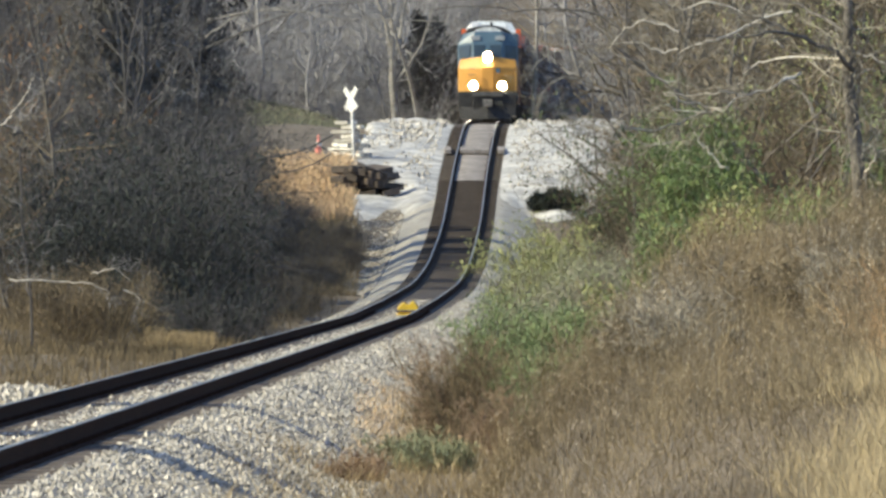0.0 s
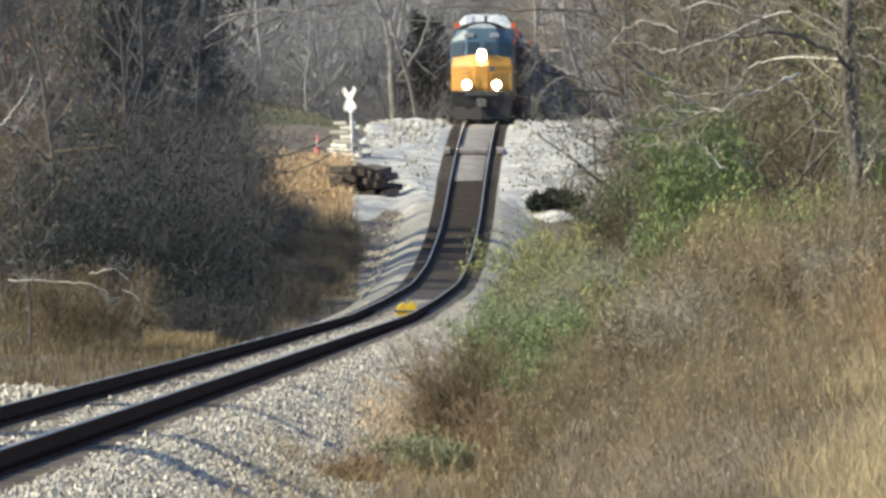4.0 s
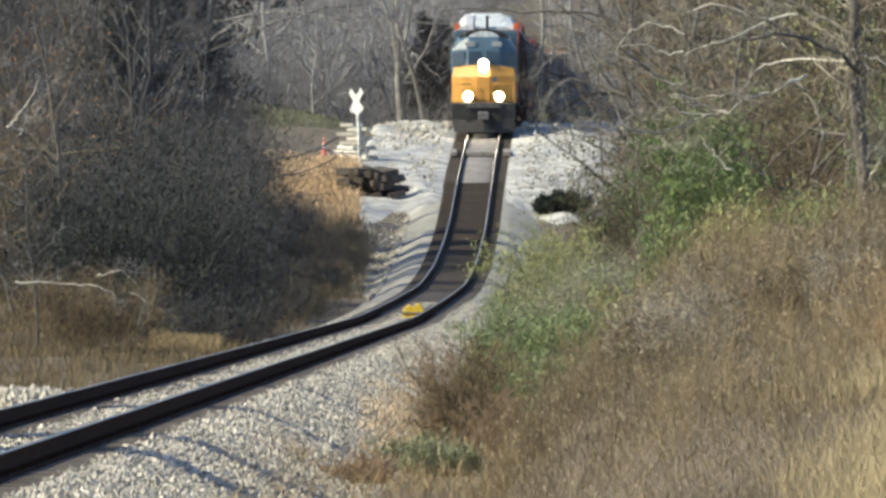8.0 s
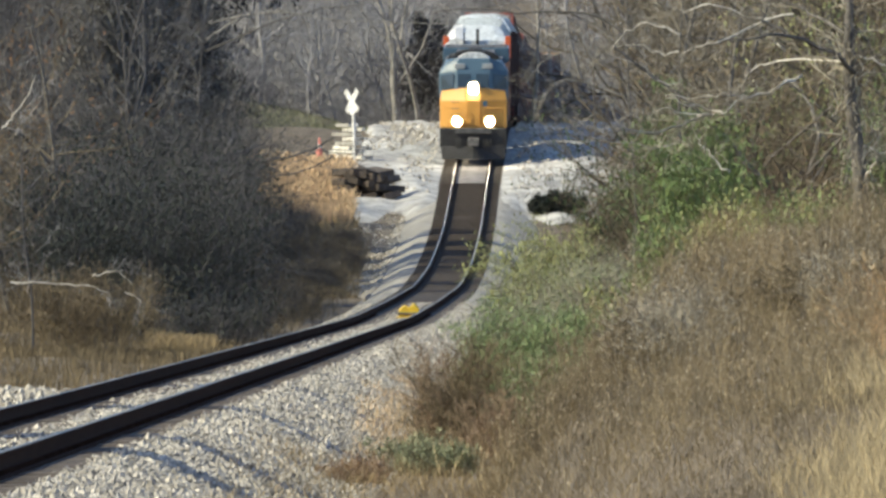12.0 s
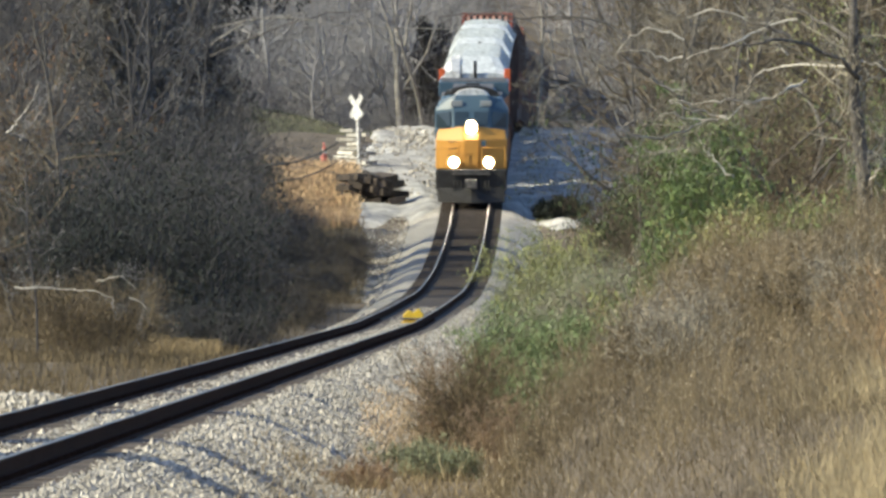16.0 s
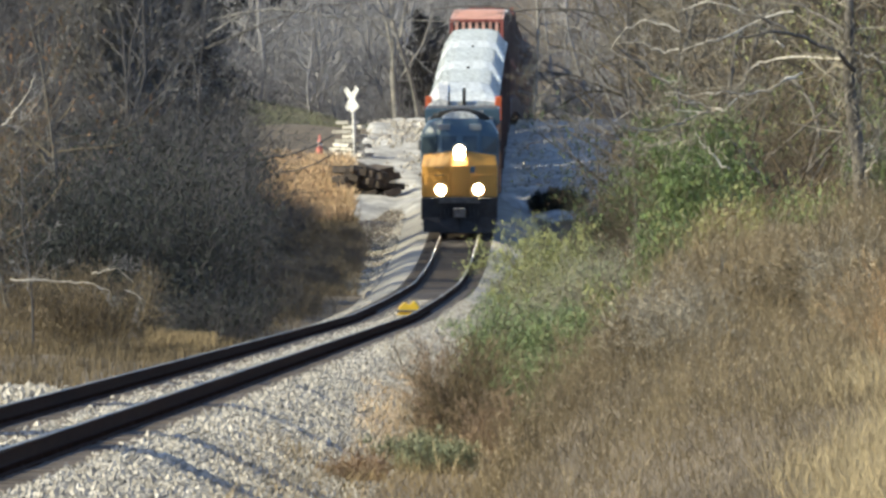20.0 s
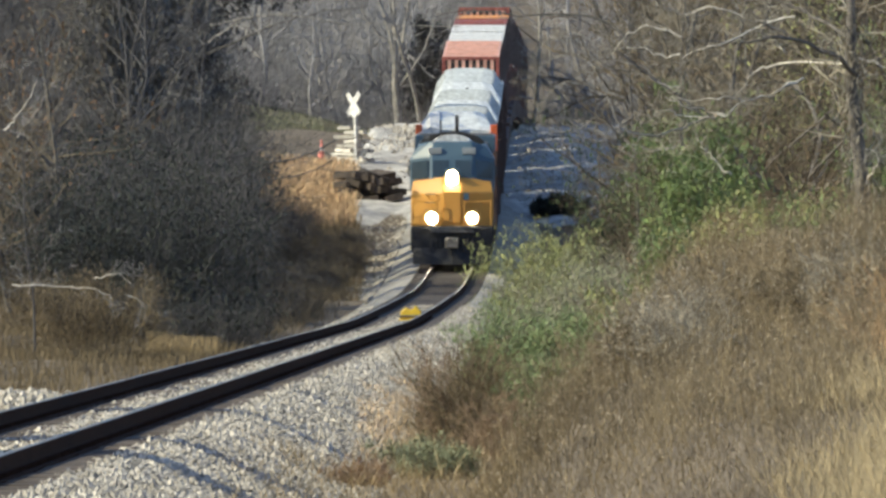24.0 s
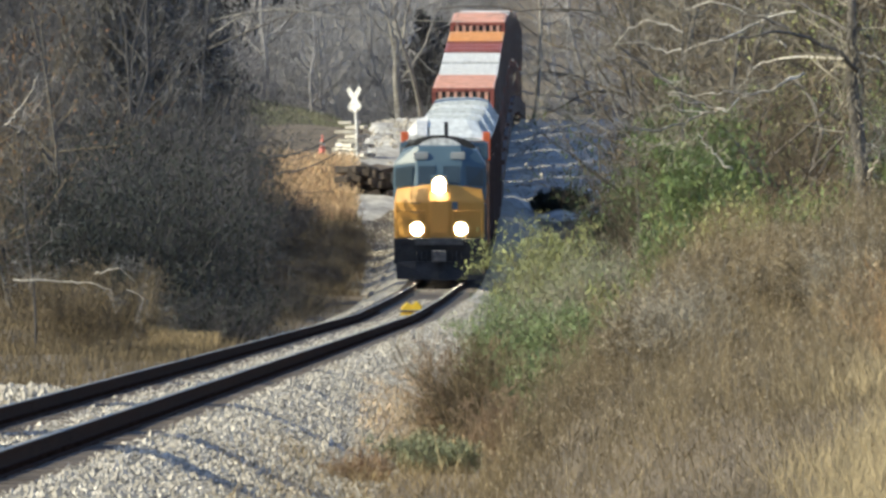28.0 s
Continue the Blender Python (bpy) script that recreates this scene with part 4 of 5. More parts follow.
    spread_copies([make_shrub("grey_brush", "low grey-brown brush beside the far ballast", 2.4, 3.2, 44, 40, "shaded_twig", None, 0, twiggy=(7, 5), thick=0.013)], scatter(24, 575, 655, 470, 640, 26, 4.2), 27, "brush beside the far ballast", 0.3, 0.6)
    low = scatter(14, 420, 520, -60, 50, 15) + scatter(70, 370, 660, 1110, 1650, 17) + scatter(24, 670, 800, 1120, 1500, 20)
    spread_copies(brush, low, 21, "brush thickets", 0.6, 1.25)
    spread_copies(pale, scatter(120, 845, 1040, -50, 740, 18) + scatter(70, 830, 1000, 950, 1500, 19) + scatter(60, 1010, 1260, 700, 1150, 138, 6), 22, "distant brush thickets", 0.7, 1.25)
    leafy = make_tree("evergreen_tree", "tall dark broadleaf evergreen at the wood's edge", 14, 0.16, 73, "shaded_brush", "shaded_brush", (18, 8, 4), leaf="shaded_dull_leaf", leaves=9000, leaf_size=0.13, lows=0.2)
    # added where their shade falls across the line
    spread_copies([leafy], [(float(line_x(y)) - d, y) for y, d in ((622, 13.6), (606, 14.0), (590, 13.6), (573, 13.4))], 25, "evergreens at the wood's edge", 1.1, 1.25)
    spread_copies([copy_thing(leafy, Matrix.Identity(4))], [(float(line_x(y)) - d, y) for y, d in ((585, 10.8), (601, 10.8), (616, 11.4), (668, 15.0))], 28, "young evergreens at the wood's edge", 0.42, 0.55)
    # dense evergreens beside the track, whose shadows cross the ballast
    shade = make_cedar("pine", "dense evergreen tree beside the railway", 10, 4.6, 71, "shaded_leaf", 9000, 0.3, 0.3)
    spread_copies([shade], [(float(line_x(y)) - d, y) for y, d in ((156, 6.5), (168, 6.5), (198, 6.5), (228, 7.5), (252, 8.2))], 23, "evergreens beside the railway", 0.85, 1.05)
    murky = make_cedar("pine", "tall dull evergreen in the shaded wood", 14, 5.6, 127, "dull_leaf", 15000, 0.2, 0.25)
    # added to throw shade on the passing locomotive's nose
    spread_copies([murky], [(float(line_x(y)) - d, y) for y, d in ((524, 10.5), (544, 11.0), (580, 11.5), (606, 11.5), (620, 11.2), (634, 11.4))], 29, "tall evergreens of the shaded wood", 0.92, 1.05)
    # evergreens added to fill in the dark gap between the far trees
    spread_copies([make_cedar("pine", "evergreen standing in for the dark gap behind the crossing", 5.5, 3.2, 72, "shaded_dull_leaf", 5200, 0.12)], [(col(c, y), y) for c, y in ((744, 872), (728, 905), (655, 925), (764, 890), (782, 900), (742, 915))], 24, "dark evergreens behind the crossing", 0.95, 1.45)


make_woods()


def limb_points(ctrl, n=16):
    """A smooth run through a few control points."""
    c = np.array(ctrl, float)
    t = np.linspace(0, len(c) - 1, n)
    res = []
    for v in t:
        i = min(int(v), len(c) - 2)
        f = v - i
        a, b = c[max(i - 1, 0)], c[min(i + 2, len(c) - 1)]
        m0, m1 = (c[i + 1] - a) / 2, (b - c[i]) / 2
        res.append((2 * f**3 - 3 * f**2 + 1) * c[i] + (f**3 - 2 * f**2 + f) * m0 + (-2 * f**3 + 3 * f**2) * c[i + 1] + (f**3 - f**2) * m1)
    return np.array(res)


def make_limbed_tree(name, label, y, foot, head, radius, limbs, seed, trunk_m="bark", twigs=9, vine=0, reach=1.0, crown_m="hazed_twig"):
    """A tree with a few leading limbs that sweep across the view; foot, head and limbs in view places."""
    rng = np.random.default_rng(seed)
    tree = tagged(empty(name), label, "tree")
    f, h = spot(*foot, y), spot(*head, y)
    f[2] = float(ground_at(f[0], y)) - 0.2
    pts = limb_points([f, f + (h - f) * 0.35 + [0.06, 0, 0], f + (h - f) * 0.7 - [0.05, 0, 0], h, h + (h - f) * 0.6], 22)
    child("trunk", mesh_from("trunk", *sweep(pts, radius * np.linspace(1.15, 0.35, 22), 10), M[trunk_m], True), tree, "dark bark")
    fine = [[], [], [], []]
    for k, (ctrl, r, m) in enumerate(limbs):
        c = [spot(a, b, y + dy) for a, b, dy in ctrl]
        run = limb_points(c, 14)
        run[1:-1] += rng.normal(0, 0.02, (12, 3)) + 0.016 * np.sin(np.arange(12) * 1.9 + k)[:, None] * [0.6, 0, 1]
        child("limb", mesh_from("limb", *sweep(run, 0.95 * r * np.linspace(1, 0.3, 14), 7), M[m], True), tree)
        for j in range(twigs):
            i = rng.integers(2, 13)
            along = run[i] - run[i - 1]
            along /= np.linalg.norm(along)
            d = along + rng.normal(0, 0.65, 3)
            d /= np.linalg.norm(d)
            branch_out(rng, run[i], d, rng.uniform(0.4, 1.3) * y / 250 * reach, r * 0.24, 1, fine, 3, (0, 6, 4), 0.16)
    for j in range(26):
        i = rng.integers(5, 21)
        a = rng.uniform(0, 2 * pi)
        branch_out(rng, pts[i], (cos(a) * 0.8, sin(a) * 0.8, 0.5), rng.uniform(0.5, 1.8), radius * 0.16, 1, fine, 3, (0, 6, 4), 0.22)
    crown(tree, "crown", chains_mesh("crown", fine[1] + fine[2], M[crown_m], 3, fine[3]), "pale twigs catching the sun")
    if vine:
        n = vine
        at = pts[rng.integers(0, 14, n)] + rng.normal(0, 1, (n, 3)) * [0.16, 0.16, 0.25]
        v, fc = blades(at, at + rng.normal(0, 0.08, (n, 3)) - [0, 0, 0.1], np.full(n, 0.02), rng)
        crown(tree, "creeper", mesh_from("creeper", v, fc, M["pale_stem"]), "dry shaggy creeper round the trunk")
    return tree


make_limbed_tree("bare_tree", "bare tree on the bank with sweeping limbs and shaggy trunk", 250, (1524, 380), (1504, 0), 0.13, [
    ([(1513, 128, 0), (1480, 95, -1), (1440, 78, -1), (1390, 57, -2), (1345, 62, -2.5), (1300, 69, -2.5), (1228, 66, -3)], 0.042, "bark"),
    ([(1392, 57, -2), (1350, 37, -2), (1300, 26, -2), (1240, 10, -2)], 0.028, "bark"),
    ([(1405, 24, -2), (1345, 36, -2), (1303, 60, -2.5), (1272, 74, -3), (1236, 82, -3), (1205, 98, -3)], 0.022, "bleached"),
    ([(1509, 108, 0), (1440, 104, 1), (1372, 110, 2), (1335, 122, 2), (1312, 150, 2), (1290, 168, 2)], 0.022, "bleached"),
    ([(1308, 95, -2), (1328, 122, -2), (1341, 156, -2)], 0.02, "bark"),
    ([(1420, 133, -1), (1382, 150, -2), (1355, 165, -2), (1322, 171, -2.5), (1290, 196, -3), (1262, 203, -3)], 0.03, "bleached"),
    ([(1264, 202, -3), (1226, 213, -3), (1188, 226, -3.5), (1112, 228, -4), (1090, 205, -4), (1070, 158, -4)], 0.024, "pale_bark"),
    ([(1324, 171, -2.5), (1284, 166, -3), (1238, 172, -3), (1180, 168, -3)], 0.017, "bleached"),
    ([(1280, 198, -3), (1240, 188, -3), (1205, 180, -3.5), (1178, 165, -3.5)], 0.015, "bleached"),
    ([(1262, 203, -3), (1216, 200, -3), (1168, 190, -3.5), (1148, 204, -3.5)], 0.015, "bleached"),
    ([(1390, 86, -1), (1372, 70, -1), (1360, 40, -1)], 0.016, "bleached"),
    ([(1512, 98, 0), (1545, 106, 0), (1600, 124, 0)], 0.024, "bleached"),
    ([(1530, 320, 0), (1546, 292, -1), (1561, 272, -1), (1600, 258, -1)], 0.022, "bleached"),
    ([(1560, 273, -1), (1545, 264, -1), (1530, 256, -1)], 0.016, "bleached"),
    ([(1292, 302, 4), (1265, 280, 4), (1248, 262, 4), (1232, 238, 4)], 0.018, "bleached"),
    ([(1504, 60, 0), (1430, 20, 1), (1340, -20, 1), (1260, -30, 1)], 0.035, "bark")], 5, twigs=9, vine=900, crown_m="pale_stem", reach=0.9)
make_limbed_tree("bare_tree", "bare tree with pale drooping limbs beside the railway", 330, (1190, 640), (1215, -80), 0.03, [
    ([(1205, 60, 0), (1150, 40, 0), (1105, 58, 0), (1080, 90, 0)], 0.026, "bleached"),
    ([(1204, 90, 0), (1165, 92, 0), (1135, 78, 0), (1085, 82, 0)], 0.022, "bleached"),
    ([(1200, 150, 0), (1160, 140, 0), (1130, 110, 0), (1060, 100, 0)], 0.022, "pale_bark"),
    ([(1200, 250, 0), (1160, 262, 0), (1120, 250, 0), (1085, 262, 0)], 0.022, "pale_bark"),
    ([(1210, 20, 0), (1270, 8, 0), (1330, 30, 0), (1370, 20, 0)], 0.024, "bleached")], 15, "bark", twigs=10, reach=0.6, crown_m="pale_stem")
make_limbed_tree("bare_tree", "bare tree leaning its long limbs over the railway", 470, (1130, 420), (1110, -60), 0.045, [
    ([(1115, 60, 0), (1030, 20, 0), (930, 22, 0), (850, 14, 0), (770, 20, 0)], 0.05, "bark"),
    ([(1120, 200, 0), (1080, 225, 0), (1030, 220, 0), (985, 195, 0)], 0.03, "pale_bark"),
    ([(1118, 120, 0), (1070, 110, 0), (1020, 70, 0), (985, 60, 0)], 0.035, "bark")], 6, twigs=9, reach=0.5)
make_limbed_tree("bare_tree", "young bare tree with pale arching limbs beside the crossing", 575, (1062, 420), (1052, 20), 0.04, [
    ([(1055, 200, 0), (1012, 226, 0), (968, 222, 0), (946, 188, 0)], 0.036, "pale_bark"),
    ([(1052, 150, 0), (1004, 140, 0), (968, 164, 0), (950, 204, 0)], 0.034, "pale_bark"),
    ([(1050, 112, 0), (1010, 90, 0), (962, 108, 0), (930, 150, 0)], 0.034, "pale_bark"),
    ([(1056, 244, 0), (1030, 236, 0), (1002, 200, 0), (986, 148, 0)], 0.03, "pale_bark"),
    ([(1051, 70, 0), (1010, 50, 0), (975, 60, 0), (940, 96, 0)], 0.03, "pale_bark")], 16, "bark", twigs=16, reach=0.42, crown_m="pale_stem")
make_limbed_tree("bare_tree", "bare tree with pale limbs reaching over the track", 520, (330, 480), (372, -60), 0.05, [
    ([(370, 40, 0), (480, 20, 0), (600, 34, 0), (720, 38, 0), (815, 42, 0)], 0.042, "pale_bark"),
    ([(368, 70, 0), (420, 34, 0), (470, 22, 0), (540, 12, 0)], 0.04, "pale_bark"),
    ([(366, 90, 0), (460, 50, 0), (540, 20, 0), (650, 6, 0)], 0.04, "bark"),
    ([(440, 24, 0), (452, 44, 0), (466, 58, 0)], 0.03, "pale_bark"),
    ([(352, 140, 0), (330, 90, 0), (260, 70, 0)], 0.04, "bark")], 7, "shaded_brush", twigs=10, reach=0.5)
make_limbed_tree("pale_tree", "pale-barked forked tree behind the crossing", 862, (704, 190), (698, 90), 0.26, [
    ([(698, 110, 0), (690, 60, 0), (676, 15, 0), (660, -30, 0)], 0.17, "pale_bark"),
    ([(701, 120, 0), (712, 60, 0), (722, 0, 0), (726, -40, 0)], 0.15, "pale_bark"),
    ([(704, 150, 0), (732, 112, 0), (754, 70, 0), (768, 20, 0)], 0.12, "pale_bark"),
    ([(690, 70, 0), (664, 50, 0), (640, 10, 0)], 0.08, "pale_bark")], 9, "pale_bark", twigs=6, reach=0.5)
make_limbed_tree("fallen_branch_tree", "small bare tree with bleached low branches", 390, (60, 640), (40, 300), 0.03, [
    ([(20, 498, 0), (85, 500, 0), (130, 504, 0), (165, 506, 0), (197, 524, 0)], 0.026, "bleached"),
    ([(165, 488, 0), (190, 482, 0), (212, 480, 0), (236, 502, 0)], 0.018, "bleached"),
    ([(222, 516, 0), (238, 522, 0), (252, 534, 0)], 0.02, "bleached"),
    ([(5, 225, 0), (22, 208, 0), (45, 175, 0), (64, 140, 0)], 0.026, "bleached"),
    ([(28, 238, 0), (45, 214, 0), (66, 186, 0), (80, 160, 0)], 0.02, "pale_bark")], 8, "shaded_brush", twigs=5, reach=0.6)


def make_single_plants():
    for c, y, h, w, s in ((905, 240, 1.8, 1.2, 81), (955, 242, 2.0, 1.4, 82), (1010, 246, 1.95, 1.4, 80), (1056, 250, 1.8, 1.1, 77), (920, 230, 1.3, 1.0, 65), (985, 228, 1.35, 1.2, 64)):
        stand(make_shrub("evergreen_shrub", "bushy soft green evergreen shrub at the foot of the bank", h, w, s, 34, "brush", "fur", 26000, 0.026, twiggy=(8, 6), flare=0.3), col(c, y), y, 0.4 * s)
    for c, y, h, w, s in ((948, 336, 3.0, 0.8, 83), (990, 338, 3.3, 0.9, 75), (968, 326, 2.6, 0.8, 74)):
        stand(make_shrub("leafy_bush", "yellow-green leafy bush beside the railway", h, w, s, 34, "brush", "olive", 22000, 0.03, twiggy=(8, 6), flare=0.12), col(c, y), y)
    stand(make_shrub("leafy_bush", "sage-green leafy bush beside the railway", 2.6, 1.3, 84, 34, "twig", "sage", 22000, 0.022, lean=(0.1, 0), twiggy=(8, 6), flare=0.35), col(985, 316), 316)
    for c, y, h, s in ((1050, 306, 2.7, 85), (1105, 310, 2.6, 86), (1015, 300, 2.2, 68), (1140, 300, 1.9, 69)):
        stand(make_shrub("bare_shrub", "grey bare shrub with branches leaning over", h, 1.3, s, 34, "pale_stem", "sage", 5000, 0.026, lean=(-0.5, 0), twiggy=(7, 5), thick=0.011), col(c, y), y)
    for c, y, h, w, s in ((788, 214, 1.7, 0.45, 87), (815, 206, 1.8, 0.45, 88), (770, 216, 1.2, 0.4, 94), (842, 212, 1.6, 0.5, 78), (872, 200, 1.1, 0.7, 79)):
        stand(make_shrub("bare_shrub", "reddish-brown bare shrub beside the ballast", h, w, s, 30, "red_brush" if s % 2 else "weed_dark", None, 0, twiggy=(8, 6), thick=0.006, flare=0.24), col(c, y), y)
    for c, y, h, s in ((742, 196, 0.55, 89), (775, 194, 0.6, 70)):
        stand(make_shrub("green_bush", "low green bush at the edge of the ballast", h, 0.8, s, 26, "brush", "sage", 6000, 0.022, thick=0.006), col(c, y), y)
    for c, y, h, s in ((630, 187, 0.5, 76), (600, 184, 0.36, 66), (655, 186, 0.4, 67)):
        stand(make_shrub("rusty_shrub", "small rust-red leafless shrub on the ballast's edge", h, 0.5, s, 34, "red_brush", "rust_leaf", 500, 0.018, twiggy=(7, 5), thick=0.005), col(c, y), y)
    for c, y, h, w, n, s in ((1262, 318, 3.4, 0.6, 9000, 90), (1235, 312, 2.6, 0.7, 6000, 91), (1195, 308, 1.8, 0.9, 5000, 95), (1285, 316, 1.9, 0.6, 2500, 128), (1562, 300, 2.6, 0.7, 2500, 129)):
        stand(make_shrub("evergreen_bush", "bright green evergreen bush on the bank top", h, w, s, 26, "brush", "green", n, 0.045, flare=0.2), col(c, y), y)
    stand(make_tree("vine_covered_tree", "small tree with bright green honeysuckle vines", 4.0, 0.05, 92, kids=(16, 8, 4), leaf="green", leaves=8000, leaf_size=0.05, lows=0.15), col(1268, 362), 362)
    stand(make_tree("vine_covered_tree", "tall tree hung with dark green vines", 5.6, 0.05, 137, kids=(16, 8, 4), leaf="green", leaves=6000, leaf_size=0.05, lows=0.5), col(1300, 395), 395)
    viny = make_tree("vine_covered_tree", "slim tree with scattered olive-green leaves", 7.5, 0.07, 96, kids=(14, 7, 4), leaf="olive", leaves=900, leaf_size=0.05)
    spread_copies([viny], scatter(4, 345, 470, 1100, 1560, 97, 6.5), 98, "slim trees with olive-green leaves", 0.7, 1.1)
    stand(make_tree("vine_covered_tree", "small tree with bright green honeysuckle vines", 6.0, 0.07, 93, kids=(14, 7, 4), leaf="green", leaves=1600, leaf_size=0.05), col(1570, 330), 330)
    low_green = [make_shrub("leafy_bush", "low yellow-green shrub among dry weeds", h, 1.3, 100 + k, 22, "weed", m, 1800, 0.04, thick=0.006) for k, (h, m) in enumerate(((1.3, "olive"), (1.1, "green"), (1.0, "olive")))]
    spread_copies(low_green, [(col(c, y), y) for c, y in ((1110, 278), (1150, 270), (1350, 262), (1185, 262), (1420, 255), (1470, 252), (1240, 262), (1300, 258), (1130, 255), (1385, 266), (1540, 262))], 99, "low green shrubs on the bank", 0.8, 1.15)
    rust = make_shrub("leafy_bush", "small shrub with rusty leaves on the bank", 0.9, 0.8, 108, 20, "brush", "rust_leaf", 500, 0.05)
    stand(rust, col(1410, 290), 290)
    # across the track
    stand(make_shrub("round_brush", "rounded mound of brown brush", 2.3, 2.9, 110, 80, "weed", "brush", 16000, 0.035, twiggy=(9, 6), thick=0.01), col(150, 392), 392)
    low = make_shrub("bare_shrub", "low dark winter shrub across the track", 1.6, 2.2, 117, 50, "shaded_brush", "shaded_leaf", 900, 0.06, twiggy=(8, 6), thick=0.012)
    spread_copies([low], scatter(20, 412, 455, 200, 420, 118, 4.2), 119, "low brown shrubs across the track", 0.55, 1.15)
    stand(make_shrub("vine_bush", "dark green vine-covered bush", 2.3, 1.2, 111, 24, "brush", "shaded_leaf", 2600, 0.09), col(262, 430), 430)
    stand(make_shrub("vine_bush", "dark green vine-covered bush", 2.6, 1.6, 112, 24, "brush", "shaded_leaf", 2600, 0.09), col(225, 450), 450)
    stand(make_shrub("dark_bush", "low round near-black evergreen bush", 0.9, 1.7, 113, 40, "shaded_brush", "shaded_leaf", 14000, 0.1, twiggy=(6, 4)), col(988, 668), 668)
    stand(make_tree("pale_tree", "slim pale-barked tree behind the crossing", 10, 0.14, 115, "pale_bark", "hazed_twig", (10, 6, 4), lows=0.35), col(745, 850), 850)
    stand(make_tree("pale_tree", "slim pale-barked tree beyond the train", 11, 0.12, 116, "pale_bark", "hazed_twig", (10, 6, 4), lows=0.35), col(940, 815), 815)


make_single_plants()


def make_bank_growth():
    """Weeds and grass on the bank, uncountable."""
    rng = np.random.default_rng(3)
    n = 36000
    y = 66 + 280 * rng.uniform(0, 1, n) ** 0.85
    x = col(rng.uniform(500, 1640, n), y)
    u = x - line_x(y)
    clump = smooth(-0.5, 0.7, wave(x, y / 14, 0.55) + 0.6 * wave(x, y / 14, 1.7, 2.0))
    keep = u > 4.8 + 1.2 * smooth(130, 180, y) + 0.4 * np.sin(y * 0.31) + 0.3 * np.sin(y * 1.3)
    keep &= rng.uniform(0, 1, n) < (0.3 + 0.7 * clump) * (0.35 + 0.65 * smooth(78, 105, y))
    x, y, clump = x[keep], y[keep], clump[keep]
    n = len(x)
    h = rng.uniform(0.35, 1.0, n) * (0.5 + 0.75 * clump) * np.clip(y / 190, 0.42, 1.1)
    p = np.stack([x, y, ground_at(x, y) - 0.05], -1)
    q = p + np.stack([rng.normal(0, 0.15, n) * h, rng.normal(0, 0.15, n) * h, h], -1)
    k = 16
    f = rng.uniform(0.2, 1, (n, k, 1))
    b = p[:, None] + (q - p)[:, None] * f
    a = rng.uniform(0, 2 * pi, (n, k))
    ln = rng.uniform(0.04, 0.19, (n, k)) * (h[:, None] / 0.6)
    e = b + np.stack([np.cos(a) * ln, np.sin(a) * ln, ln * rng.uniform(-0.2, 1.0, (n, k))], -1)
    near = np.clip(y / 230, 0.35, 1.2)
    hue = wave(x, y / 14, 0.9, 4.0) + rng.normal(0, 0.35, n) - 0.45 * smooth(200, 140, y) + 0.5 * smooth(235, 275, y)
    for name, label, m, pick in (("dry_weeds", "dense dry brown weeds covering the bank", "weed", np.abs(hue) <= 0.45), ("dark_weeds", "dark brown dead weeds on the bank", "weed_dark", hue < -0.45), ("red_weeds", "reddish tan dead weeds on the bank", "weed_red", hue > 0.45)):
        c = int(pick.sum())
        r = near[pick]
        me = mesh_from(name, *join([prisms(p[pick], q[pick], r * 0.004, r * 0.002), slivers(b[pick].reshape(-1, 3), e[pick].reshape(-1, 3), np.repeat(r, k) * 0.0062, rng)]), M[m])
        tagged(new(name, me), label, "weeds", kind="stuff")
    tips = e.reshape(-1, 3)
    size = np.repeat(near, k)
    pick = rng.uniform(0, 1, len(tips)) < 0.17
    tips, size = tips[pick], size[pick][:, None]
    v, fc = slivers(tips - [0, 0, 0.01] * size, tips + (rng.normal(0, 0.01, (len(tips), 3)) + [0, 0, 0.016]) * size, 0.012 * size[:, 0], rng)
    tagged(new("seed_heads", mesh_from("seed_heads", v, fc, M["seed"])), "tiny pale seed heads on the dry weeds", "weeds", kind="stuff")
    for name, label, m, count, y0, y1, c0, c1, h0, h1, w in (
            ("dry_grass", "pale straw-coloured dry grass on the bank", "grass", 170000, 50, 240, 500, 1700, 0.25, 0.75, 0.006),
            ("dark_grass", "dark brown dead grass under the weeds", "weed_dark", 110000, 62, 345, 420, 1700, 0.08, 0.3, 0.007),
            ("brown_grass", "brown dry grass among the weeds", "weed", 60000, 62, 345, 420, 1700, 0.06, 0.24, 0.006),
            ("orange_grass", "orange-tan dry grass high on the bank", "rust_grass", 2600, 108, 150, 1560, 1700, 0.4, 1.0, 0.006),
            ("tan_verge_grass", "short tan grass creeping over the ballast's shoulder", "sedge", 9000, 205, 292, 630, 900, 0.05, 0.2, 0.008),
            ("verge_grass", "tan grass beside the ballast", "weed_red", 20000, 140, 340, 380, 1000, 0.1, 0.36, 0.008)):
        y = y0 + (y1 - y0) * rng.uniform(0, 1, count) ** (1.5 if m in ("weed", "weed_dark") else 1)
        x = col(rng.uniform(c0, c1, count), y)
        u = x - line_x(y)
        keep = u > 2.35 + 0.75 * smooth(180, 205, y) + 0.35 * np.sin(y * 0.4) + 0.25 * np.sin(y * 1.7)
        if m == "grass":
            keep &= (rng.uniform(0, 1, count) < 0.008 + 1.2 * smooth(150, 110, y) * smooth(-0.15, 0.45, u - 7.2 - 0.025 * (y - 70) + 0.2 * np.sin(y * 0.35) + 0.25 * wave(x, y / 14, 0.6))) & (u > 4)
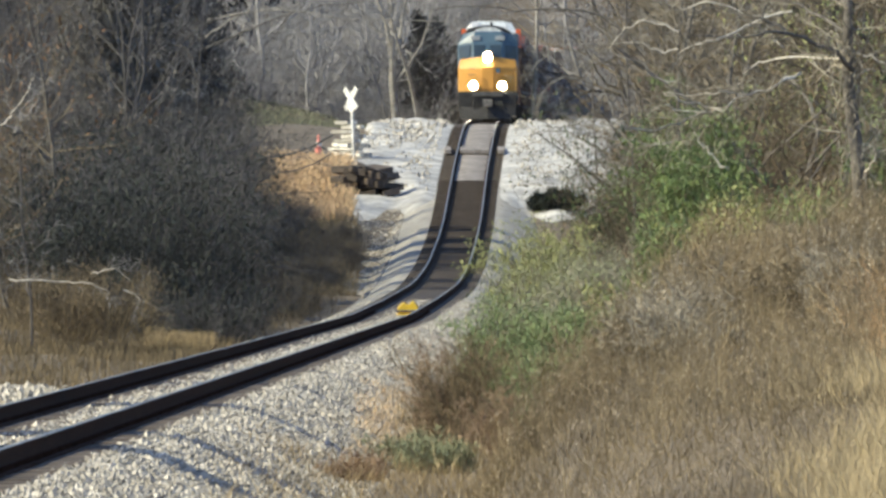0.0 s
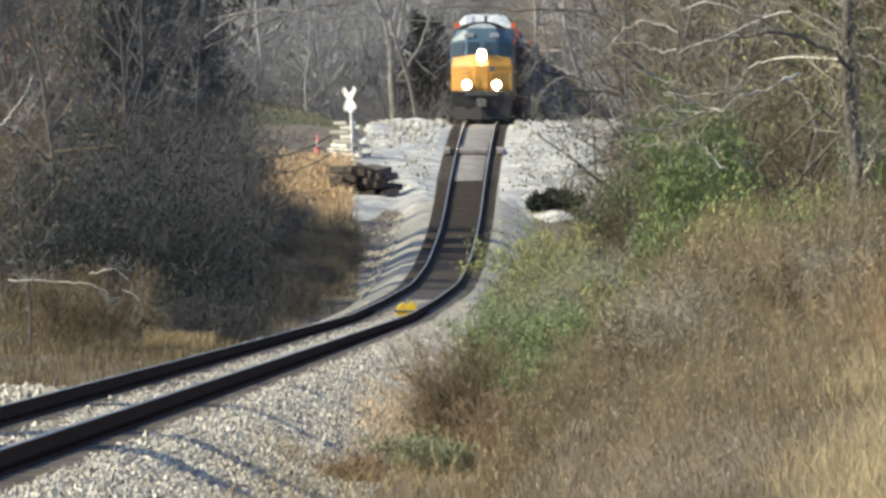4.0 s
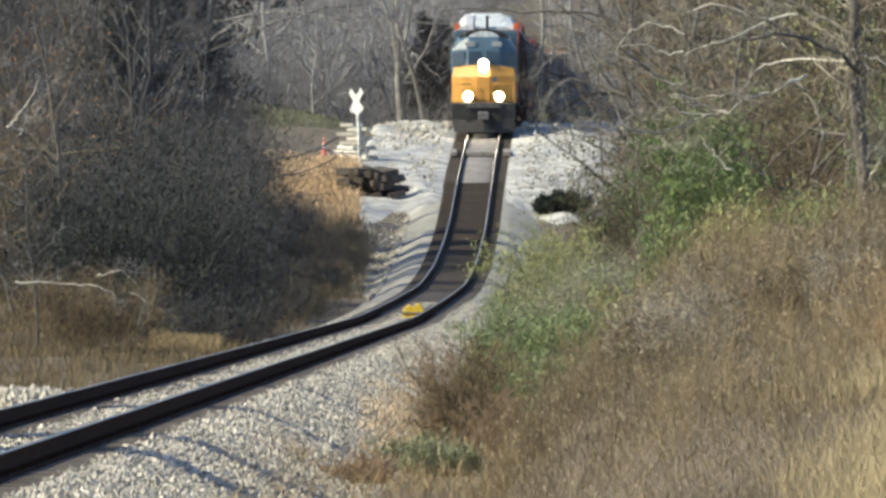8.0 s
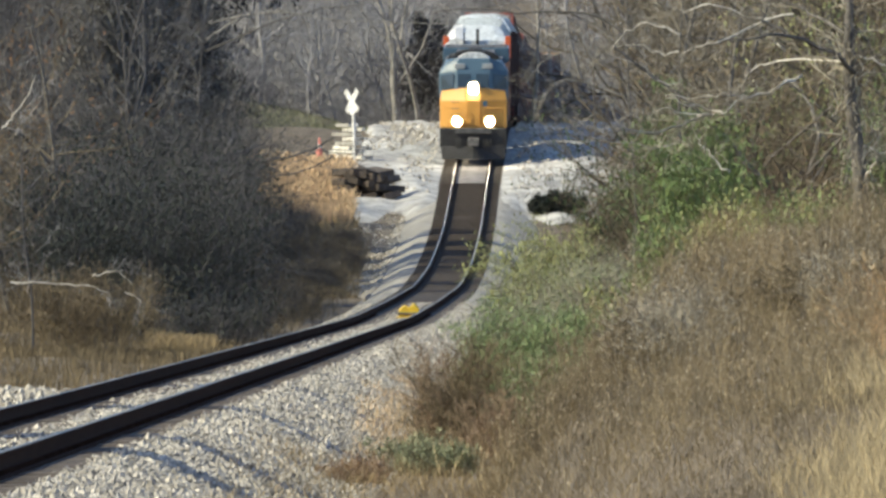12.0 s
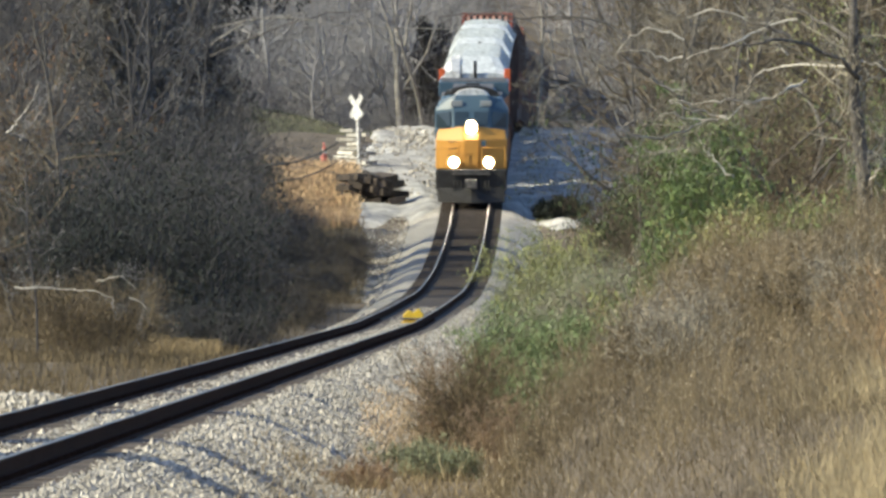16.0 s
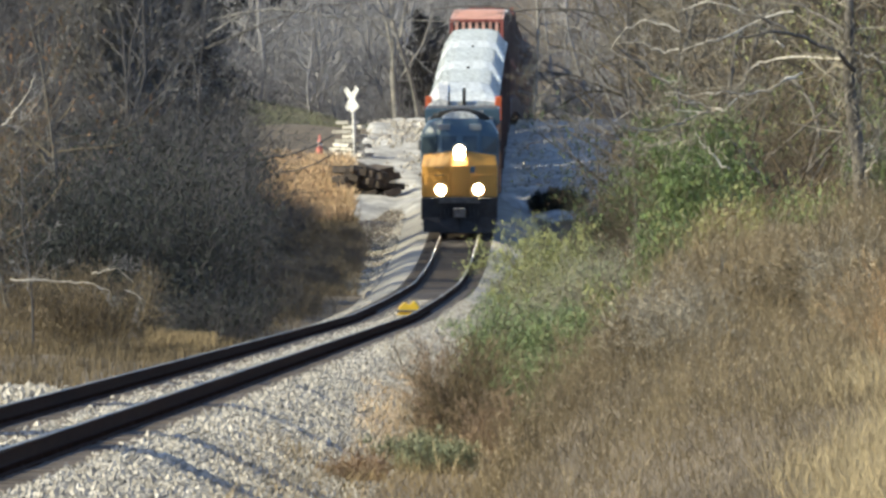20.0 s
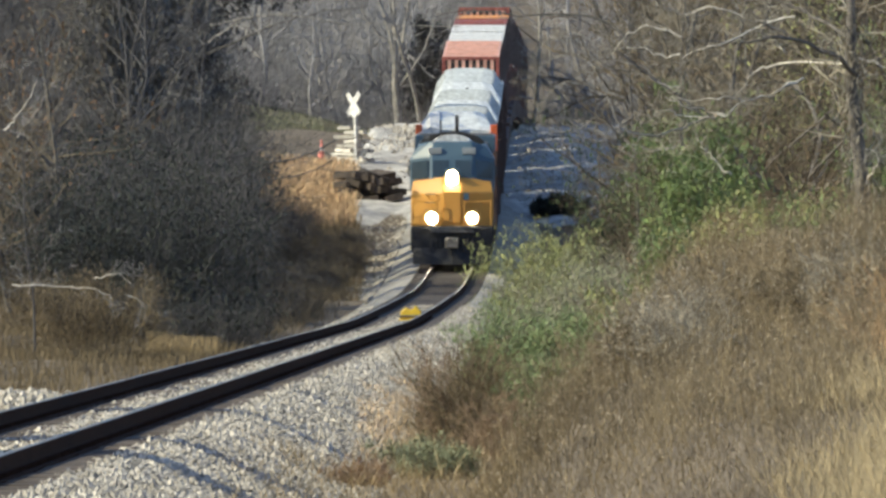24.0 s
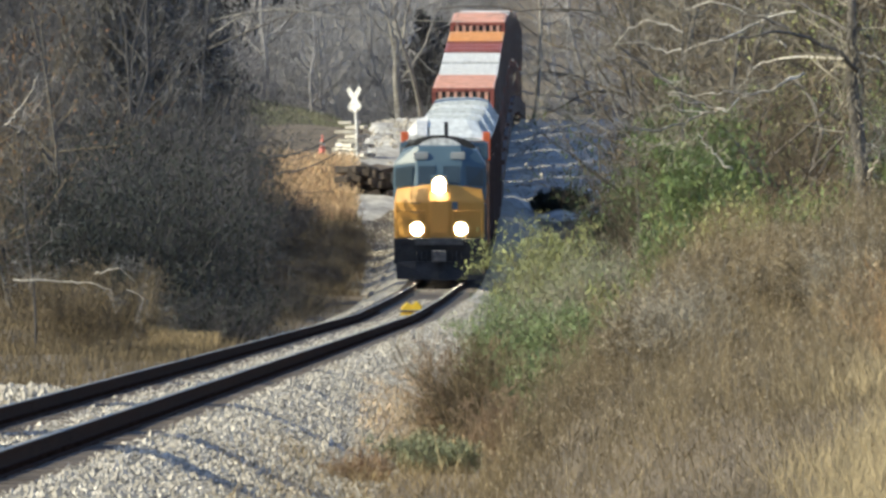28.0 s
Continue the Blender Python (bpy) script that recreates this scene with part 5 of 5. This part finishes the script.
        if m in ("weed", "weed_dark"):
            keep &= (u > 4.6 + 1.2 * smooth(130, 180, y) * (rng.uniform(0, 1, count) < 0.8))
        if name == "tan_verge_grass":
            keep = (u > 2.75 - 0.55 * smooth(222, 232, y) * smooth(272, 262, y) + 0.4 * np.sin(y * 0.33) + 0.4 * wave(x, y / 10, 0.7)) & (u < 5.2)
        if name == "verge_grass":
            keep &= (u < 6.0)
        x, y = x[keep], y[keep]
        n = len(x)
        p = np.stack([x, y, surface_at(x, y) - 0.03], -1)
        size = np.clip(y / 190, 0.36, 1.1)
        h = rng.uniform(h0, h1, n) * size
        lean = 0.45 if m == "grass" else 0.6
        tip = p + np.stack([rng.normal(0, lean, n) * h, rng.normal(0, lean, n) * h, h], -1)
        shape = slivers(p, tip, w * size, rng) if m == "weed_dark" else blades(p, tip, w * size, rng, 0.6)
        tagged(new(name, mesh_from(name, *shape, M[m])), label, "grass", kind="stuff")
    # growth across the track and round the crossing
    for name, label, m, count, y0, y1, c0, c1, h0, h1, w in (
            ("broom_sedge", "orange-tan broom sedge beside the crossing", "sedge", 15000, 661, 702, 448, 625, 0.3, 0.8, 0.034),
            ("tan_grass", "pale tan grass mound beside the track", "weed_red", 5000, 392, 418, 262, 378, 0.2, 0.5, 0.015),
            ("left_verge_grass", "brown grass across the track", "weed_dark", 26000, 235, 560, -20, 620, 0.08, 0.4, 0.015),
            ("left_bank_grass", "dull brown grass across the track", "weed_dark", 16000, 380, 470, -20, 420, 0.08, 0.35, 0.02),
            ("green_grass", "short green grass beyond the crossing", "dull_grass", 16000, 765, 865, 440, 690, 0.05, 0.22, 0.04),
            ("far_verge_grass", "brown grass along the far verge", "weed", 14000, 560, 672, 420, 640, 0.1, 0.5, 0.02),
            ("far_bank_grass", "brown grass along the far verge", "weed", 12000, 430, 690, 1000, 1250, 0.1, 0.6, 0.02)):
        y = rng.uniform(y0, y1, count)
        x = col(rng.uniform(c0, c1, count), y)
        keep = np.abs(x - line_x(y)) > 3.5 + 0.4 * np.sin(y * 0.5)
        x, y = x[keep], y[keep]
        n = len(x)
        p = np.stack([x, y, ground_at(x, y) - 0.03], -1)
        h = rng.uniform(h0, h1, n)
        tip = p + np.stack([rng.normal(0, 0.3, n) * h, rng.normal(0, 0.3, n) * h, h], -1)
        tagged(new(name, mesh_from(name, *slivers(p, tip, np.full(n, w), rng), M[m])), label, "grass", kind="stuff")


make_bank_growth()


def make_weed_clumps():
    """Tall dead weeds that stand out on the bank."""
    kinds = [make_shrub("dead_weed", label, h, 0.7, s, 20, m, "seed", 420, 0.014, twiggy=(7, 5), thick=0.0045, flare=0.4) for label, h, s, m in (
        ("tall dead weed with pale seed heads on the bank", 0.95, 131, "weed"), ("dark brown dead weed on the bank", 0.8, 132, "weed_dark"), ("reddish tan dead weed on the bank", 0.9, 133, "weed_red"), ("pale dead weed on the bank", 1.0, 134, "pale_stem"))]
    rng = random.Random(135)
    places = []
    while len(places) < 150:
        y = rng.uniform(125, 275)
        x = col(rng.uniform(930, 1590), y)
        if x - float(line_x(y)) > 6.2 and float(wave(x, y / 14, 0.9, 3.0)) + rng.uniform(-0.6, 0.6) > 0:
            places.append((x, y))
    spread_copies(kinds, places, 136, "dead weeds on the bank", 0.55, 1.0)


make_weed_clumps()


# ---- crossing ----
def make_crossing():
    ys = np.arange(662, 800, 1.5)
    for name, side in (("gravel_apron", -1), ("gravel_apron", 1)):
        u = np.arange(1.36, 10.6, 0.45) * side
        uu, yy = np.meshgrid(u, ys)
        ragged = 1.2 * np.sin(yy * 0.21) + 0.6 * np.sin(yy * 0.67 + 1)
        k = np.clip((np.abs(uu) - 1.36) / 8.9, 0, 1)
        uu = side * (1.36 + k * ((5.6 if side > 0 else 3.9) + 0.12 * ragged - (2.6 if side > 0 else 1.4) * (1 - smooth(640, 690, yy))))
        xx = line_x(yy) + uu
        zz = np.maximum(ground_at(xx, yy), line_z(yy) + np.interp(np.abs(uu), [1.36, 1.8, 2.95, 3.4], [-0.27, -0.31, -0.86, -1.2])) + 0.03 + np.clip(k * 4, 0, 1) * (0.14 * (1 + wave(xx, yy * 0.11, 1.4, 1.0)) + 0.07 * (1 + wave(xx, yy * 0.2, 0.6))) - 0.3 * (1 - smooth(662, 674, yy))
        zz -= 0.25 * (k > 0.97)
        v = np.stack([xx, yy, zz], -1).reshape(-1, 3)
        n = len(u)
        i, j = np.meshgrid(np.arange(n - 1), np.arange(len(ys) - 1))
        b = (j * n + i).reshape(-1, 1)
        f = np.concatenate([b, b + 1, b + n + 1, b + n], 1)
        tagged(new(name, mesh_from(name, v, f, M["gravel"], True)), "pale gravel apron of a country road crossing", "gravel road", kind="structure")


make_crossing()
make_strip("road_fill", [(-0.66, -0.2), (-0.6, -0.175), (0, -0.165), (0.6, -0.175), (0.66, -0.2)], np.arange(688, 812, 1.5), M["road_fill"], "dirty packed gravel between the rails of the crossing", "road crossing", 0.02, 5)


def make_crossing_planks():
    y0, y1 = 717.0, 726.0
    deck = tagged(empty("crossing_deck", pose(float(line_x(721)), 721, float(line_z(721)), 0.5)), "weathered plank deck of the road crossing between the rails", "road crossing", kind="structure")
    for u in (-1.22, -0.5, -0.17, 0.17, 0.5, 1.22):
        bm = boxes((u - 0.155, u + 0.155, y0 - 721, y1 - 721, -0.19, -0.012))
        part("plank", bm, M["road_fill"], deck, "", 0.012)


make_crossing_planks()


def make_crossbuck():
    y = 702
    x = col(630, y)
    sign = tagged(empty("crossbuck_sign", pose(x, y, float(ground_at(x, y)), 0, -3, -52)), "white crossbuck railway sign on a white post", "road sign")
    part("post", boxes((-0.07, 0.07, -0.05, 0.05, -0.3, 3.35)), M["white"], sign, "white post", 0.01)
    for a in (-1, 1):
        bm = boxes((-0.62, 0.62, -0.02, 0.0, -0.14, 0.14))
        bmesh.ops.transform(bm, matrix=pose(0, -0.055 - 0.012 * a, 3.05, 0, a * 48, 0), verts=bm.verts[:])
        blade = part("blade", bm, M["white"], sign, "white crossed board")
    part("plate", boxes((-0.16, 0.2, -0.075, -0.055, 2.45, 2.75)), M["white"], sign, "small white plate under the cross", 0.01)


make_crossbuck()


def make_timber_stack():
    rng = random.Random(4)
    y = 704.5
    x = col(624, y)
    stack = tagged(empty("timber_stack", pose(x, y, float(ground_at(x, y)), 0, 0, -38)), "loose stack of pale weathered timbers beside the crossing", "timber stack")
    for k in range(10):
        for j in range(2 if k % 2 else 3):
            w = rng.uniform(0.55, 1.5) * (1.1 - 0.05 * k)
            c = rng.uniform(-0.3, 0.3)
            bm = boxes((c - w / 2, c + w / 2, -0.5 + 0.42 * j, -0.2 + 0.42 * j, 0.2 * k, 0.2 * k + 0.15))
            bmesh.ops.rotate(bm, cent=(c, 0, 0.2 * k), matrix=Matrix.Rotation(rng.uniform(-0.06, 0.06), 3, "Y"), verts=bm.verts[:])
            part("timber", bm, M["wood"], stack, "", 0.015)
    y = 677
    x = col(648, y)
    heap = tagged(empty("tie_heap", pose(x, y, float(ground_at(x, y)))), "heap of old dark railway ties at the verge", "tie heap")
    for k in range(16):
        row = k // 4
        c = (k % 4 - 1.5) * (0.54 - 0.07 * row) + rng.uniform(-0.1, 0.1)
        w = rng.uniform(0.6, 1.1)
        bm = boxes((c - w / 2, c + w / 2, -0.9, 0.9 + rng.uniform(-0.3, 0.5), 0.34 * row, 0.34 * row + 0.28))
        bmesh.ops.rotate(bm, cent=(c, 0, 0.34 * row), matrix=Euler((rng.uniform(-0.12, 0.12), rng.uniform(-0.34, 0.34), rng.uniform(-0.7, 0.7))).to_matrix(), verts=bm.verts[:])
        part("tie", bm, M["tie"], heap, "", 0.02)
    y = 716
    x = col(567, y)
    cone = tagged(empty("marker_cone", pose(x, y, float(ground_at(x, y)))), "faded red-orange traffic cone with a white band", "traffic cone")
    part("base", boxes((-0.2, 0.2, -0.2, 0.2, 0, 0.05)), M["cone"], cone, "", 0.01)
    bm = bmesh.new()
    tube(bm, (0, 0, 0.05), (0, 0, 0.9), 0.17, 0.04, 16)
    part("cone_body", bm, M["cone"], cone)
    bm = bmesh.new()
    tube(bm, (0, 0, 0.42), (0, 0, 0.6), 0.124, 0.096, 16)
    part("band", bm, M["white"], cone, "white reflective band")


make_timber_stack()


def make_rubble():
    rng = np.random.default_rng(12)
    n = 900
    y = rng.uniform(716, 796, n)
    x = col(rng.uniform(655, 790, n), y)
    keep = np.abs(x - line_x(y)) > 2.6
    x, y = x[keep], y[keep]
    n = len(x)
    r = 0.04 + 0.13 * rng.uniform(0, 1, n) ** 2.2
    c = np.stack([x, y, ground_at(x, y) + 0.08 + r * 0.3 + 0.25 * rng.uniform(0, 1, n) * np.exp(-((x - col(700, y)) / 0.9) ** 2)], -1)
    v, f = rocks(c, r, rng)
    tagged(new("rubble", mesh_from("rubble", v, f, M["stone"])), "scattered pale limestone rubble beside the crossing", "rubble", kind="stuff")


def rocks(c, r, rng):
    n = len(c)
    dirs = np.array([[1, 0, 0], [-1, 0, 0], [0, 1, 0], [0, -1, 0], [0, 0, 1], [0, 0, -1.0]])
    v = c[:, None] + dirs[None] * r[:, None, None] * rng.uniform(0.55, 1.25, (n, 6, 1)) + rng.normal(0, 0.25, (n, 6, 3)) * r[:, None, None]
    tri = np.array([[0, 2, 4], [2, 1, 4], [1, 3, 4], [3, 0, 4]])
    return v[:, :5].reshape(-1, 3), (np.arange(n)[:, None, None] * 5 + tri[None]).reshape(-1, 3)


make_rubble()


def make_apron_stones():
    rng = np.random.default_rng(17)
    n = 5200
    y = rng.uniform(676, 800, n)
    side = np.where(rng.uniform(0, 1, n) < 0.5, -1, 1)
    u = side * (1.7 + rng.uniform(0, 1, n) * np.where(side > 0, 5.2, 3.4))
    x = line_x(y) + u
    r = 0.025 + 0.13 * rng.uniform(0, 1, n) ** 4
    v, f = rocks(np.stack([x, y, surface_at(x, y) + 0.16 + 0.1 * rng.uniform(0, 1, n)], -1), r, rng)
    tagged(new("apron_stones", mesh_from("apron_stones", v, f, M["stone"])), "loose stones and clods on the gravel crossing", "gravel", kind="stuff")


make_apron_stones()


def make_verge_stones():
    rng = np.random.default_rng(31)
    n = 5000
    y = rng.uniform(540, 700, n)
    u = -2.6 - 2.6 * rng.uniform(0, 1, n) ** 1.6 * smooth(540, 620, y)
    x = line_x(y) + u
    r = rng.uniform(0.02, 0.075, n)
    v, f = rocks(np.stack([x, y, np.maximum(ground_at(x, y), line_z(y) + np.interp(-u, [2.6, 2.95, 3.4], [-0.7, -0.88, -1.1])) + r * 0.3], -1), r, rng)
    tagged(new("verge_stones", mesh_from("verge_stones", v, f, M["stone"])), "loose pale stones spilled beside the ballast", "gravel", kind="stuff")


make_verge_stones()


def make_gravel_heap():
    rng = np.random.default_rng(15)
    n = 2200
    y = rng.normal(264, 6, n)
    x = col(rng.normal(42, 34, n), y)
    r = rng.uniform(0.03, 0.11, n)
    lift = 0.4 * np.exp(-((y - 264) / 7) ** 2)
    v, f = rocks(np.stack([x, y, ground_at(x, y) + lift * rng.uniform(0, 1, n)], -1), r, rng)
    tagged(new("gravel_heap", mesh_from("gravel_heap", v, f, M["stone"])), "low heap of pale stones across the track", "gravel heap", kind="stuff")


make_gravel_heap()


def make_lubricator():
    y = 431.0
    x, z = col(724, y), float(line_z(y))
    unit = tagged(empty("derail_block", pose(x, y, z - 0.21)), "bright yellow steel derail block between the rails", "derail")
    part("base_plate", boxes((-0.3, 0.3, -0.6, 0.6, 0, 0.06)), M["safety"], unit, "", 0.01)
    bm = bmesh.new()
    extrude(bm, [(-0.26, 0.06), (0.28, 0.06), (0.3, 0.26), (0.16, 0.42), (0.02, 0.28), (-0.1, 0.38), (-0.26, 0.24)], -0.4, 0.4)
    part("shoe", bm, M["safety"], unit, "yellow cast shoe", 0.015)
    part("hinge_pin", tube(bmesh.new(), (-0.3, -0.42, 0.14), (0.3, -0.42, 0.14), 0.03), M["steel"], unit)


make_lubricator()


def make_stones():
    """Loose stones on the ballast shoulders, uncountable."""
    rng = np.random.default_rng(9)
    n = 76000
    y = 125 + 360 * rng.uniform(0, 1, n) ** 1.3
    u = np.where(rng.uniform(0, 1, n) < 0.66, 1.2 + 2.35 * rng.uniform(0, 1, n) ** 0.85, np.where(rng.uniform(0, 1, n) < 0.5, rng.normal(0.12, 0.22, n), rng.uniform(-3.4, -1.35, n)))
    h = np.interp(np.abs(u), [0, 0.3, 0.55, 1.1, 1.32, 1.75, 2.95, 3.4], [-0.21, -0.21, -0.25, -0.25, -0.215, -0.3, -0.88, -0.98])
    r = 0.013 + 0.032 * rng.uniform(0, 1, n) ** 1.6
    v, f = rocks(np.stack([line_x(y) + u, y, line_z(y) + h + r * 0.3], -1), r, rng)
    tagged(new("ballast_stones", mesh_from("ballast_stones", v, f, M["stone"])), "loose pale crushed stones on the ballast", "ballast", kind="stuff")


make_stones()


def make_ties():
    me = bpy.data.meshes.new("tie")
    bm = boxes((-1.3, 1.3, -0.115, 0.115, -0.36, -0.195))
    bmesh.ops.bevel(bm, geom=bm.edges[:], offset=0.012, segments=1, affect="EDGES")
    bm.to_mesh(me)
    bm.free()
    me.materials.append(M["tie"])
    rng = random.Random(3)
    y = 130.0
    for k in range(300):
        ob = new("tie", me)
        ob.parent = TRACK
        ob.matrix_basis = pose(float(line_x(y)) + rng.uniform(-0.05, 0.05), y, float(line_z(y)) + rng.uniform(-0.008, 0.008), 0, 0, rng.uniform(-1, 1))
        y += 0.52
    ys = np.concatenate([np.arange(60, 130, 0.52), np.arange(y, 840, 0.52)])
    d = np.array([[sx * 1.3, sy * 0.115, z] for sx in (-1, 1) for sy in (-1, 1) for z in (-0.36, -0.19)])
    v = (np.stack([line_x(ys), ys, line_z(ys)], -1)[:, None] + d[None]).reshape(-1, 3)
    q = np.array([[0, 1, 3, 2], [4, 6, 7, 5], [0, 4, 5, 1], [2, 3, 7, 6], [1, 5, 7, 3]])
    f = (np.arange(len(ys))[:, None, None] * 8 + q[None]).reshape(-1, 4)
    tagged(child("far_ties", mesh_from("far_ties", v, f, M["tie"]), TRACK, "dark weathered wooden ties farther along"), kind="stuff")


make_ties()


def make_tie_plates():
    """Rusty plates under the rails, with two spikes on each; their dark band also stands for the rails' shadow."""
    ys = np.arange(125, 440, 0.52)
    spans = []
    for rail in (-0.755, 0.755):
        spans.append((rail - 0.2, rail + 0.2, -0.1, 0.1, -0.2, -0.176))
        for k in (-1, 1):
            spans.append((rail + k * 0.115 - 0.022, rail + k * 0.115 + 0.022, -0.022 + 0.05 * k, 0.022 + 0.05 * k, -0.176, -0.13))
    d = np.array([[[x, y, z] for x in s[:2] for y in s[2:4] for z in s[4:]] for s in spans]).reshape(-1, 3)
    v = (np.stack([line_x(ys), ys, line_z(ys)], -1)[:, None] + d[None]).reshape(-1, 3)
    q = np.array([[0, 1, 3, 2], [4, 6, 7, 5], [0, 4, 5, 1], [2, 3, 7, 6], [1, 5, 7, 3]])
    f = (np.arange(len(ys) * len(spans))[:, None, None] * 8 + q[None]).reshape(-1, 4)
    tagged(child("tie_plates", mesh_from("tie_plates", v, f, M["rail_side"]), TRACK, "rust-dark steel tie plates and spikes"), kind="stuff")


make_tie_plates()


motions()
